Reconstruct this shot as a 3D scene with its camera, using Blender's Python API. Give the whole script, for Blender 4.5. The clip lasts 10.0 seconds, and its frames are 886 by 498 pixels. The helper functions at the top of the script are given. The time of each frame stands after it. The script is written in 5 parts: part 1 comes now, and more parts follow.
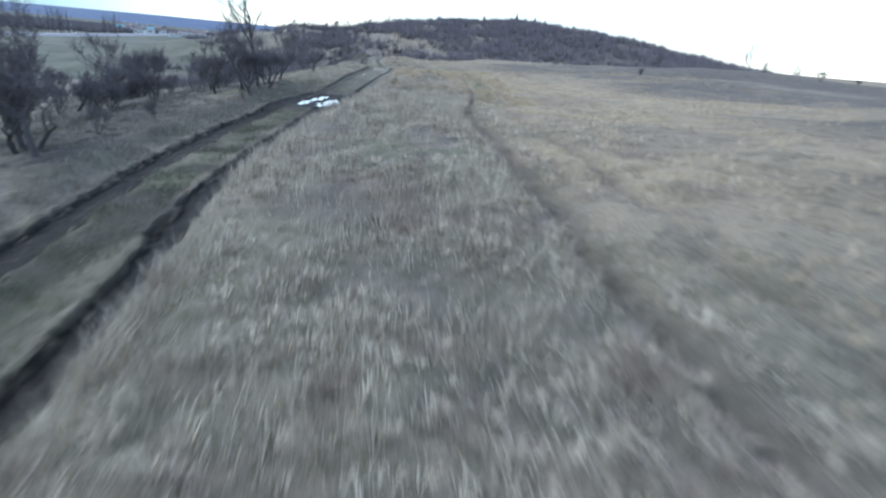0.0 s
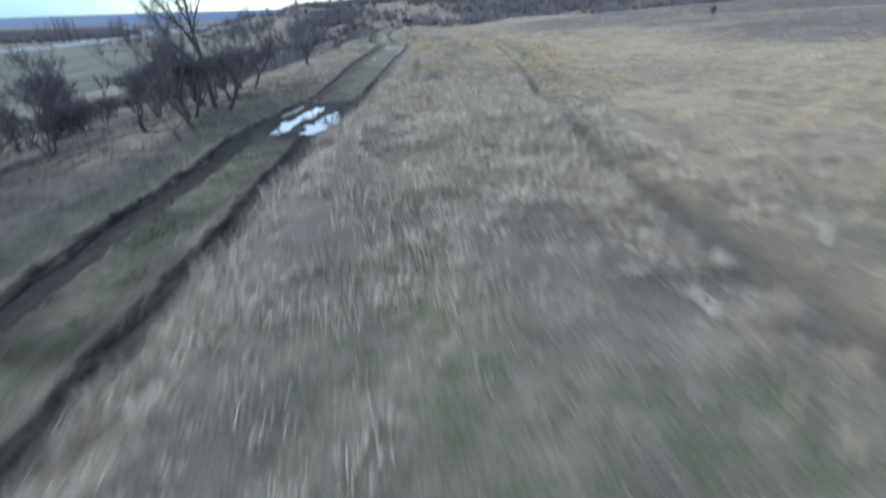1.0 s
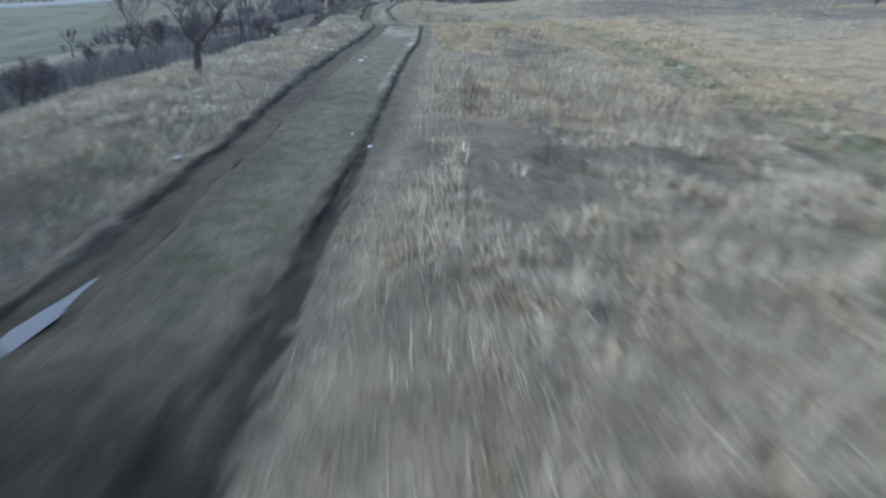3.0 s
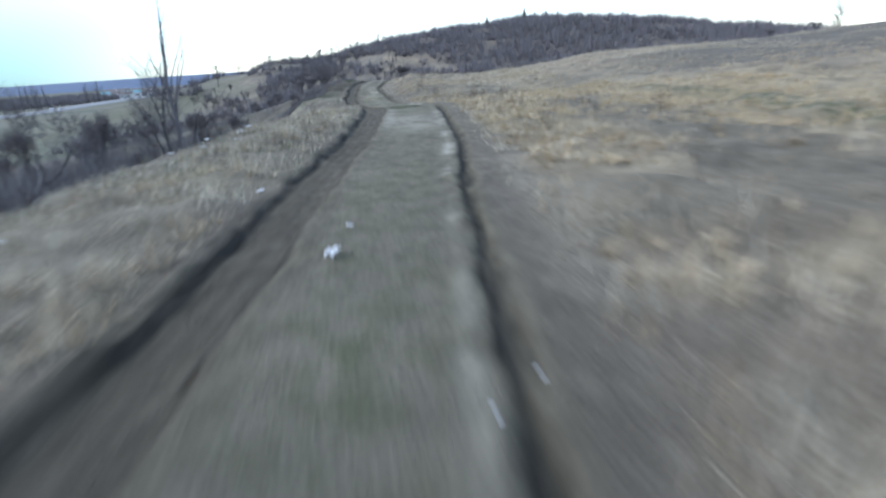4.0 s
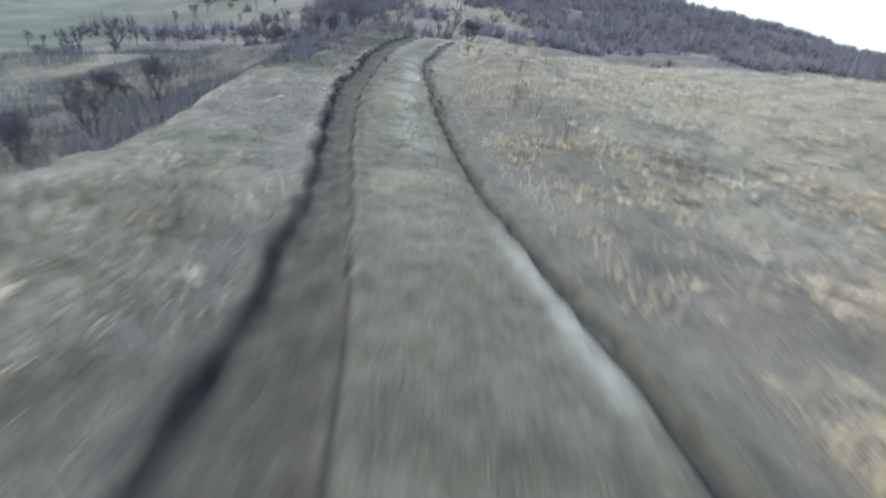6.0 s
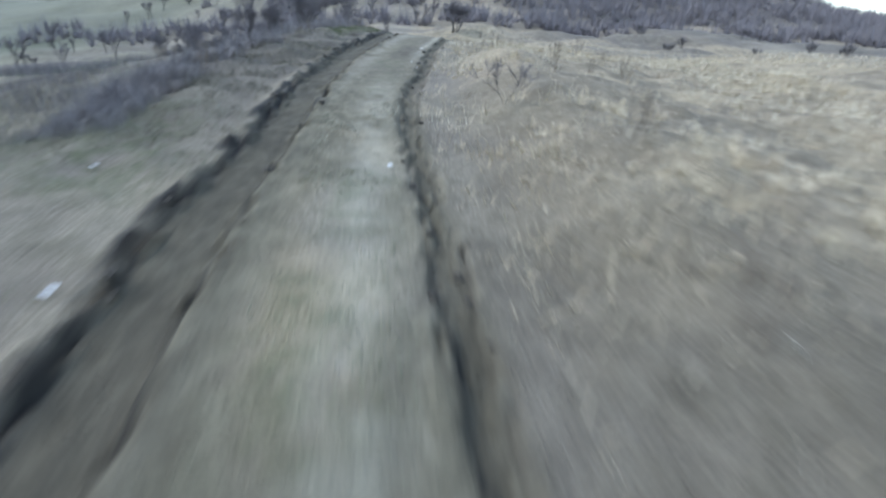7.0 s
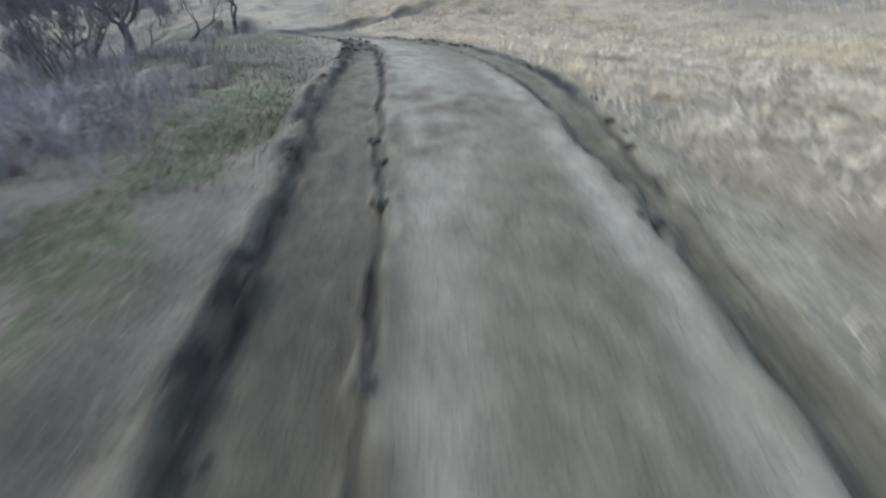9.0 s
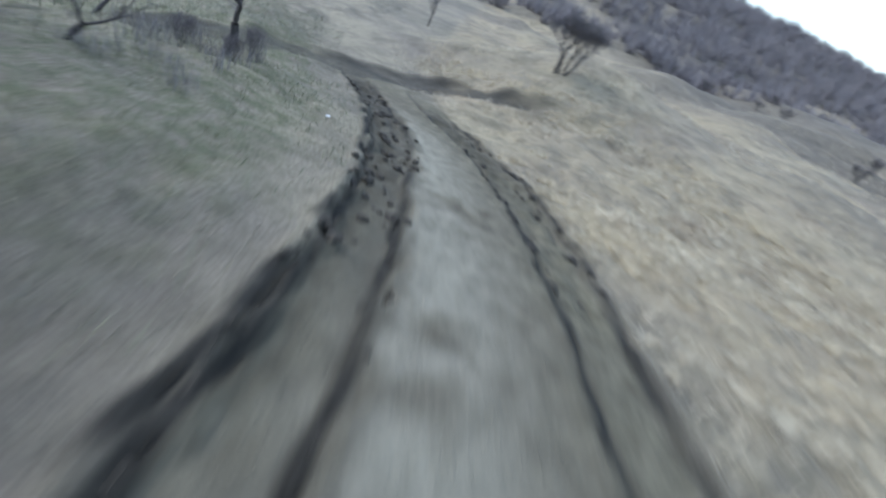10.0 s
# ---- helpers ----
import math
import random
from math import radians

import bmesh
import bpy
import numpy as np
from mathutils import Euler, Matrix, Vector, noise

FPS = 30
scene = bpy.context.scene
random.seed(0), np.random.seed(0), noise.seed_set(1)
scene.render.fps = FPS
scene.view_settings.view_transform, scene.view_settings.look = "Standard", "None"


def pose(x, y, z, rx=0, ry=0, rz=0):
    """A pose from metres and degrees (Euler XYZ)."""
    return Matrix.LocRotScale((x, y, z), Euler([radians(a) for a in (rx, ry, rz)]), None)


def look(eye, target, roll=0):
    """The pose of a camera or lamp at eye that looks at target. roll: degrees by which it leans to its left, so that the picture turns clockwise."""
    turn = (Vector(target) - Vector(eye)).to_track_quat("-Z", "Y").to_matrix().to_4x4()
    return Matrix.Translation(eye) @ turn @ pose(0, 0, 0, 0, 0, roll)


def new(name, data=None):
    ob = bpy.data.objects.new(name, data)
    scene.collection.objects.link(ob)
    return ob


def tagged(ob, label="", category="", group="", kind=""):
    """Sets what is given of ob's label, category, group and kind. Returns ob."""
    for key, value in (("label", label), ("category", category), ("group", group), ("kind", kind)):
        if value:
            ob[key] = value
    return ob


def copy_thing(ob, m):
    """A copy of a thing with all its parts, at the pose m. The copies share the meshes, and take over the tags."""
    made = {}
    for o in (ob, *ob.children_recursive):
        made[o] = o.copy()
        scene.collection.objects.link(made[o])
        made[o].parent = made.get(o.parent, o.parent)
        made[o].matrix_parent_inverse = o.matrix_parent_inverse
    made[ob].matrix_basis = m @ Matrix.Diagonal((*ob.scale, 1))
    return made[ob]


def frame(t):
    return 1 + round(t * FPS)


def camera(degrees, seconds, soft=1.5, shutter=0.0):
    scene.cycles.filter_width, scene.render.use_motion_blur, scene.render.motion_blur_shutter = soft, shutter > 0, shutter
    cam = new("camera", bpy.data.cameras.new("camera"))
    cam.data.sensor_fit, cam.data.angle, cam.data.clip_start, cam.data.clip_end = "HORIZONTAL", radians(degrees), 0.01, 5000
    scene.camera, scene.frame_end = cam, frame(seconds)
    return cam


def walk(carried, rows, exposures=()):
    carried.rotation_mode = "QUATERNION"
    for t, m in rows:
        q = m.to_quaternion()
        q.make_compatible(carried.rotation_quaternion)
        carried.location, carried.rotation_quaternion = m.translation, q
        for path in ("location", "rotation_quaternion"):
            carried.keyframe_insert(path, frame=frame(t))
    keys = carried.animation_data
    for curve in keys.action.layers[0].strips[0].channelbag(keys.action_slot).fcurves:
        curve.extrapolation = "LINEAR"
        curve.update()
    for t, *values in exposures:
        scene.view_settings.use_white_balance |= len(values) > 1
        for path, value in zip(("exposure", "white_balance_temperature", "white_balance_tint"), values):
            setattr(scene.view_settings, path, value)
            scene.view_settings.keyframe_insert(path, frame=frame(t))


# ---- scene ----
# ---------------------------------------------------------------- camera
cam = camera(81.0, 10.0, soft=2.2, shutter=0.5)
PATH = [
    # seconds, x, y, z, yaw to the left, pitch up, roll
    (0, 4.19, 1.24, 2.57, -5.7, -21.0, 5.4),
    (0.2, 4.11, 2.90, 2.60, -4.9, -21.5, 5.4),
    (0.3, 4.07, 3.73, 2.61, -4.5, -24.7, 5.3),
    (0.4, 4.03, 4.56, 2.63, -4.1, -27.3, 5.3),
    (0.5, 3.99, 5.39, 2.64, -4.0, -28.7, 5.3),
    (0.7, 3.84, 7.34, 2.64, -3.3, -29.8, 2.7),
    (0.8, 3.75, 8.36, 2.64, -2.7, -29.0, 1.0),
    (1, 3.58, 10.27, 2.64, -2.2, -24.6, -1.7),
    (1.2, 3.45, 11.83, 2.67, -0.9, -23.7, -2.5),
    (1.3, 3.40, 12.54, 2.69, -0.4, -25.4, -2.5),
    (1.5, 3.25, 14.08, 2.70, 0.6, -27.1, -2.4),
    (2, 2.68, 18.78, 2.47, -1.6, -25.8, -2.1),
    (2.2, 2.79, 20.27, 2.44, -1.8, -25.8, -2.3),
    (3.3, 2.47, 28.75, 1.82, -4.1, -27.4, 2.2),
    (3.5, 2.38, 30.74, 1.74, -3.3, -28.0, 0.2),
    (4, 1.89, 35.98, 1.59, -3.7, -19.4, -3.6),
    (4.5, 1.60, 40.45, 1.64, -3.0, -21.8, -4.6),
    (5, 1.61, 44.77, 2.04, -1.7, -24.8, -4.8),
    (5.2, 1.63, 46.22, 2.08, -1.1, -26.0, -2.6),
    (6.3, 1.63, 53.9, 1.84, -1.9, -23.5, 9.9),
    (6.5, 1.56, 55.62, 1.78, -1.3, -23.6, 8.0),
    (7, 1.14, 59.70, 1.93, -3.0, -25.4, 5.5),
    (7.5, 0.64, 64.20, 1.82, -4.1, -25.2, -2.4),
    (8, 0.13, 68.10, 1.86, -3.9, -24.1, -6.0),
    (8.5, 0.04, 71.58, 2.07, -4.3, -26.1, -11.1),
    (9, -0.01, 74.27, 2.17, -7.2, -32.2, -0.2),
    (9.5, 0.27, 76.90, 2.22, -9.3, -27.3, 13.9),
    (10, 0.11, 80.68, 2.14, -4.3, -28.5, 23.6),
]


def flown(x, y, z, yaw, pitch, roll):
    """A pose that looks along yaw and pitch and leans to its left by roll."""
    a, b = radians(yaw), radians(pitch)
    ahead = Vector((-math.sin(a) * math.cos(b), math.cos(a) * math.cos(b), math.sin(b)))
    eye = Vector((x, y, z))
    return look(eye, eye + ahead, roll)


walk(cam, [(t, flown(*p)) for t, *p in PATH], [(0, 1.22, 6050, 10), (0.5, 1.22, 6350, 10), (1.5, 1.2, 6200, 10), (2, 1.22, 6250, 10), (3.5, 1.12, 6150, 7), (4, 1.22, 6350, 10), (4.5, 1.36, 6550, 10), (5, 1.46, 6550, 10), (6.5, 1.6, 6500, 7), (7.5, 1.52, 6200, 8), (8, 1.48, 6150, 6), (8.5, 1.46, 6450, 8), (9, 1.55, 6800, 10), (10, 1.48, 6400, 8)])

# ---------------------------------------------------------------- sky, sun, exposure
world = bpy.data.worlds.new("sky")
scene.world = world
world.use_nodes = True
wn = world.node_tree.nodes
sky = wn.new("ShaderNodeTexSky")
sky.sky_type = "NISHITA"
sky.sun_disc = False
sky.sun_elevation = radians(42)
sky.sun_rotation = radians(-75)
sky.air_density, sky.dust_density, sky.ozone_density = 1.0, 0.5, 1.5
wn["Background"].inputs["Strength"].default_value = 0.15
veil = wn.new("ShaderNodeMix")
veil.data_type, veil.blend_type = "RGBA", "MULTIPLY"
veil.inputs[0].default_value = 1.0
# thin cloud: whiter overhead and to the right, bluer low over the plain
way = wn.new("ShaderNodeSeparateXYZ")
world.node_tree.links.new(wn.new("ShaderNodeTexCoord").outputs["Generated"], way.inputs[0])
side = wn.new("ShaderNodeMapRange")
side.interpolation_type = "SMOOTHSTEP"
side.inputs["From Min"].default_value, side.inputs["From Max"].default_value = -0.1, -0.6
low = wn.new("ShaderNodeMapRange")
low.interpolation_type = "SMOOTHSTEP"
low.inputs["From Min"].default_value, low.inputs["From Max"].default_value = 0.3, 0.0
both = wn.new("ShaderNodeMath")
both.operation = "MULTIPLY"
gap = wn.new("ShaderNodeMix")
gap.data_type = "RGBA"
gap.inputs[6].default_value, gap.inputs[7].default_value = (0.93, 1.0, 1.07, 1), (0.17, 0.31, 0.43, 1)
world.node_tree.links.new(way.outputs["X"], side.inputs["Value"])
world.node_tree.links.new(way.outputs["Z"], low.inputs["Value"])
world.node_tree.links.new(side.outputs[0], both.inputs[0])
world.node_tree.links.new(low.outputs[0], both.inputs[1])
world.node_tree.links.new(both.outputs[0], gap.inputs[0])
world.node_tree.links.new(gap.outputs[2], veil.inputs[7])
cloud = wn.new("ShaderNodeHueSaturation")
cloud.inputs["Saturation"].default_value = 0.72
world.node_tree.links.new(sky.outputs["Color"], cloud.inputs["Color"])
world.node_tree.links.new(cloud.outputs["Color"], veil.inputs[6])
world.node_tree.links.new(veil.outputs[2], wn["Background"].inputs["Color"])

sun_lamp = bpy.data.lights.new("sun", "SUN")
sun_lamp.energy, sun_lamp.angle, sun_lamp.color = 0.9, radians(45), (1.0, 0.97, 0.93)
sun = new("sun", sun_lamp)
a = radians(-75)
sun.matrix_world = look((0, 0, 40), (-40 * math.sin(a), -40 * math.cos(a), 40 - 40 * math.tan(radians(42))))
# ---------------------------------------------------------------- the lie of the land
def smooth(a, b, v):
    s = np.clip((np.asarray(v, float) - a) / (b - a), 0, 1)
    return s * s * (3 - 2 * s)


RNG = np.random.RandomState(7)
LATTICE = RNG.rand(256, 256)


def vnoise(x, y, size):
    """Value noise in 0..1, size in metres."""
    x, y = np.asarray(x, float) / size + 37.3, np.asarray(y, float) / size + 91.7
    i, j = np.floor(x).astype(int), np.floor(y).astype(int)
    u, v = x - i, y - j
    u, v = u * u * (3 - 2 * u), v * v * (3 - 2 * v)
    a, b = LATTICE[i % 256, j % 256], LATTICE[(i + 1) % 256, j % 256]
    c, d = LATTICE[i % 256, (j + 1) % 256], LATTICE[(i + 1) % 256, (j + 1) % 256]
    return (a * (1 - u) + b * u) * (1 - v) + (c * (1 - u) + d * u) * v


# The dirt track: y, middle x, height, slope to the right
TRACK = [
    (-4, 0.34, -0.98, 0.03), (4, 0.18, -0.69, 0.05), (12, -0.5, -0.38, 0.08), (20, -0.22, -0.17, 0.075),
    (28, 0.7, 0.1, 0.0), (32, 1.24, 0.22, -0.01), (36, 1.44, 0.35, -0.02), (44, 1.93, 0.49, -0.01), (48, 2.03, 0.55, 0.0), (52, 2.1, 0.53, 0.02),
    (56, 1.5, 0.3, 0.02), (60, 0.83, 0.18, 0.02), (68, 0.12, 0.65, 0.01), (76, 0.53, 0.91, 0.0), (80, 0.7, 0.79, -0.01),
    (84, 0.62, 0.29, -0.03), (88, 0.0, -0.28, -0.04), (92, -1.85, -0.83, -0.04), (98, -3.2, -1.2, -0.02),
    (110, -3.4, -1.6, 0.02), (150, -3.4, -1.8, 0.03),
]
TY = np.arange(-8, 150, 0.25)


def glide(column):
    """A smooth curve through a column of TRACK."""
    ys, vs = [r[0] for r in TRACK], [r[column] for r in TRACK]
    raw = np.interp(TY, ys, vs)
    k = np.hanning(27)
    return np.convolve(np.pad(raw, 13, mode="edge"), k / k.sum(), "valid")


MID, HIGH, BANK = glide(1), glide(2), glide(3)


def mid(y):
    return np.interp(y, TY, MID)


def lane(x, y, points):
    """Distance of places from a line through points, and how far along it (0..1)."""
    best, along = np.full(np.shape(x), 1e9), np.zeros(np.shape(x))
    n = len(points) - 1
    for k in range(n):
        (ax, ay), (bx, by) = points[k], points[k + 1]
        s = np.clip(((x - ax) * (bx - ax) + (y - ay) * (by - ay)) / ((bx - ax) ** 2 + (by - ay) ** 2), 0, 1)
        far = np.hypot(x - ax - s * (bx - ax), y - ay - s * (by - ay))
        along = np.where(far < best, (k + s) / n, along)
        best = np.minimum(best, far)
    return best, along


CROSSING = [(-16, 76), (-9.5, 84), (-6.6, 87.4), (-4.6, 89.4), (-3.4, 91.2), (-2.0, 93.2), (-0.35, 94.7), (1.2, 94.7), (2.9, 94.3)]
SECOND = [(7.1, -6), (6.95, 4.3), (6.7, 7.4), (6.5, 9.8), (6.4, 14), (6.35, 18.6), (6.9, 24), (7.9, 30), (8.6, 36), (9.0, 45), (8.9, 58)]
RIDGE_X = [-400, -160, -110, -75, -60, -42, -26, -14, 0, 15, 35, 62, 82, 100, 112, 124, 140, 170, 300, 600]
RIDGE_Z = [-12, -10, -8, -2, 1.5, 4.8, 5.6, 8.3, 10.8, 13.2, 14.6, 14.4, 13.4, 11.6, 9.6, 7.2, 3.8, 2.4, 1, 0]


def land(x, y):
    """Ground height without ruts."""
    x, y = np.asarray(x, float), np.asarray(y, float)
    d = x - mid(y)
    z = np.interp(y, TY, HIGH) + np.interp(y, TY, BANK) * np.clip(d, -3, 7)
    # verge that the sunken start of the track cuts into
    z = z + 0.28 * smooth(1.1, 2.2, d) * (1 - smooth(24, 34, y))
    z = z + 0.3 * smooth(1.2, 2.0, -d) * (1 - smooth(27, 33, y))
    z = z + 0.42 * smooth(1.25, 2.6, d) * smooth(58, 63, y) * (1 - smooth(70, 78, y))
    # the field rises to the right, the slope falls to the plain on the left
    rise = np.interp(d, [0, 7, 20, 45, 70, 140, 400], [0, 0, 0.75, 2.1, 2.5, 2.3, 0])
    gentle = np.interp(-d, [0, 2.4, 4.5, 8, 14, 30, 60, 110, 200], [0, 0, -0.3, -1.1, -2.4, -5.0, -8.8, -11.6, -12.4])
    steep = np.interp(-d, [0, 2.6, 3.5, 4.6, 6.5, 10, 16, 30, 60, 110, 200], [0, 0, -0.25, -1.2, -2.3, -3.2, -4.2, -6.0, -9.2, -11.6, -12.4])
    hollow = smooth(55, 61, y) * (1 - smooth(74, 82, y))
    fall = gentle * (1 - hollow) + steep * hollow
    far = smooth(60, 300, y)
    z = z + rise + fall
    z = np.where(d < -110, z * (1 - smooth(110, 200, -d)) - 12 * smooth(110, 200, -d), z)
    # wooded hill
    crest = np.interp(x, RIDGE_X, RIDGE_Z)
    up = smooth(142, 238, y)
    z = z * (1 - up) + crest * up
    z = np.where(y > 250, z - (z + 12) * smooth(255, 420, y), z)
    # folds and hummocks
    near = np.clip((np.abs(d) - 1.5) / 4, 0, 1)
    z = z + near * ((0.5 + 1.5 * smooth(88, 98, y)) * (vnoise(x, y, 9) - 0.5) + 0.22 * (vnoise(x, y, 3.1) - 0.5)) * np.where(x > -90, 1, 0.2)
    z = z + smooth(95, 101, y) * (1 - smooth(135, 150, y)) * near * (1.0 * (vnoise(x, y, 4.6) - 0.5) + 0.5 * (vnoise(x, y, 2.2) - 0.5))
    z = z + 2.2 * (vnoise(x, y, 34) - 0.5) * up * np.where(y < 250, 1, 0)
    z = z + 0.5 * np.exp(-(((x + 0.8) / 2.6) ** 2 + ((y - 99.5) / 1.2) ** 2)) + 0.9 * np.exp(-(((x - 4.5) / 4.5) ** 2 + ((y - 100) / 4) ** 2)) + 0.15 * np.exp(-(((x + 4.6) / 2.5) ** 2 + ((y - 85.5) / 2.5) ** 2))
    tuft = np.clip((np.abs(d) - 1.25) / 0.5, 0, 1) * np.where(np.abs(d) < 14, 1, 0)
    z = z + tuft * (0.15 * (vnoise(x, y, 0.75) - 0.5) + 0.1 * (vnoise(x, y, 0.33) - 0.5))
    return z


# The two wheel ruts: y, and the offsets of their edges from the track's middle
LEFT_RUT = [
    (-8, -1.2, -0.55), (10, -1.2, -0.55), (20, -1.22, -0.52), (27, -1.15, -0.55), (31, -0.98, -0.55), (34, -1.02, -0.6), (37.5, -1.13, -0.66), (43, -1.14, -0.65),
    (46, -1.06, -0.56), (49, -1.11, -0.58), (52, -1.16, -0.54), (57, -1.0, -0.64), (60, -1.15, -0.72), (63.5, -1.28, -0.78), (65.3, -1.1, -0.65), (67, -1.08, -0.6),
    (69.5, -1.15, -0.64), (71.5, -1.25, -0.74), (73.5, -1.2, -0.67), (75.3, -1.14, -0.64), (80, -1.17, -0.63), (82, -1.04, -0.59), (85, -0.98, -0.52), (88, -0.9, -0.35),
]
RIGHT_RUT = [
    (-8, 0.72, 1.12), (12, 0.72, 1.15), (18, 0.8, 1.35), (23, 0.62, 1.15), (27, 0.6, 1.1), (31, 0.7, 0.86), (36, 0.7, 0.8), (42, 0.74, 0.84), (44, 0.83, 0.94), (48, 0.87, 0.98),
    (52.5, 0.95, 1.07), (57, 0.73, 0.85), (59.5, 0.79, 0.91), (62, 0.71, 0.86), (65.3, 0.56, 0.7), (67, 0.55, 0.75), (69.5, 0.69, 0.84), (73, 0.65, 0.85), (75, 0.77, 0.96),
    (77, 0.85, 1.05), (79, 0.85, 1.25), (82, 0.75, 1.28), (84.5, 0.78, 1.34), (87, 0.72, 1.5),
]


def verge(rows):
    """Smooth curves through the two edges of a rut."""
    k = np.hanning(9)
    return [np.convolve(np.pad(np.interp(TY, [r[0] for r in rows], [r[c] for r in rows]), 4, mode="edge"), k / k.sum(), "valid") for c in (1, 2)]


EDGES = {-1: verge(LEFT_RUT), 1: verge(RIGHT_RUT)}


def edges(y, side):
    return [np.interp(y, TY, e) for e in EDGES[side]]


def rut(d, y, side):
    """Depth profile (0..1) of one wheel rut, with its worn edges, and the rim of pushed-up mud."""
    early = 1 - smooth(24, 31, y)
    a, b = edges(y, side)
    wander = (0.03 + 0.1 * early) * (vnoise(y * 0 + side * 9, y, 3.3) - 0.5) + 0.045 * (vnoise(y * 0 + side * 5, y, 0.6) - 0.5)
    o = d - (a + b) / 2 - wander
    half = (b - a) / 2 + 0.05 * (vnoise(y * 0 + side * 17, y, 0.4) - 0.5)
    ragged = (0.2 - 0.1 * smooth(26, 34, y) + 0.09 * smooth(57, 63, y)) * (vnoise(d * 3, y, 0.16) - 0.5) + (0.12 * (1 - smooth(26, 34, y)) + 0.2 * smooth(62, 68, y)) * (0.6 if side < 0 else 0.25) * (vnoise(d, y + 7 * side, 0.27) - 0.5)
    inside = 1 - smooth(-0.05, 0.06, np.abs(o) - half + ragged)
    rim = np.exp(-((np.abs(o) - half - 0.1) / 0.07) ** 2)
    return inside, rim, o, half


# the puddles: middle y, half length, offset from the track's middle, half width, depth
POOLS = [(24.75, 1.3, 0.6, 0.22, 0.1), (25.5, 1.95, -0.22, 0.17, 0.095), (26.9, 0.9, -0.86, 0.07, 0.08), (29.3, 0.8, -0.78, 0.05, 0.07)]
BOG = -0.02


def along(y):
    return smooth(-9, -8, y) * (1 - smooth(90.5, 93.5, y))


def ground(x, y):
    """Height of the ground with ruts and clods."""
    x, y = np.asarray(x, float), np.asarray(y, float)
    d, z, w = x - mid(y), land(x, y), along(y)
    # level, boggy stretch with the puddles
    bog = smooth(21.5, 23.5, y) * (1 - smooth(28.5, 31.5, y)) * (1 - smooth(1.15, 1.7, np.abs(d)))
    low = sum(deep * np.exp(-(((y - yc) / ly) ** 4) - ((d - dc) / wide) ** 2) for yc, ly, dc, wide, deep in POOLS)
    z = z * (1 - bog) + bog * (BOG - low * (0.55 + 0.9 * vnoise(x * 1.6, y * 0.55, 0.35)) + 0.055 * (vnoise(x * 2.2, y * 0.6, 0.28) - 0.5) + 0.05 * (vnoise(x * 2.5, y * 0.6, 0.7) - 0.5) + 0.03 * (vnoise(x, y * 0.7, 0.11) - 0.5))
    for side in (-1, 1):
        inside, rim, o, half = rut(d, y, side)
        deep = np.interp(y, [28, 34, 54, 60], [0.09, 0.045, 0.045, 0.06 if side < 0 else 0.035]) + 0.03 * vnoise(y * 0 + side, y, 6)
        z = z - w * (1 - 0.8 * bog) * inside * (deep + (0.03 + 0.07 * smooth(83, 85, y)) * (vnoise(x, y, 0.17) - 0.5)) + w * rim * (0.02 + 0.09 * (vnoise(x, y, 0.2) - 0.45)) * np.where(o < 0, 1, 0.4) * (1 if side < 0 else 0.6)
    near = np.minimum(lane(x, y, SECOND)[0], lane(x - 1.55, y, SECOND)[0])
    z = z - 0.07 * (1 - smooth(0.1, 0.34, near))
    far, s = lane(x, y, CROSSING)
    far = far + 0.5 * (vnoise(x, y, 0.9) - 0.5)
    z = z - 0.06 * (1 - smooth(0.35, 0.9, far)) + 0.07 * np.exp(-((far - 1.0) / 0.25) ** 2) * vnoise(x, y, 0.5)
    return z
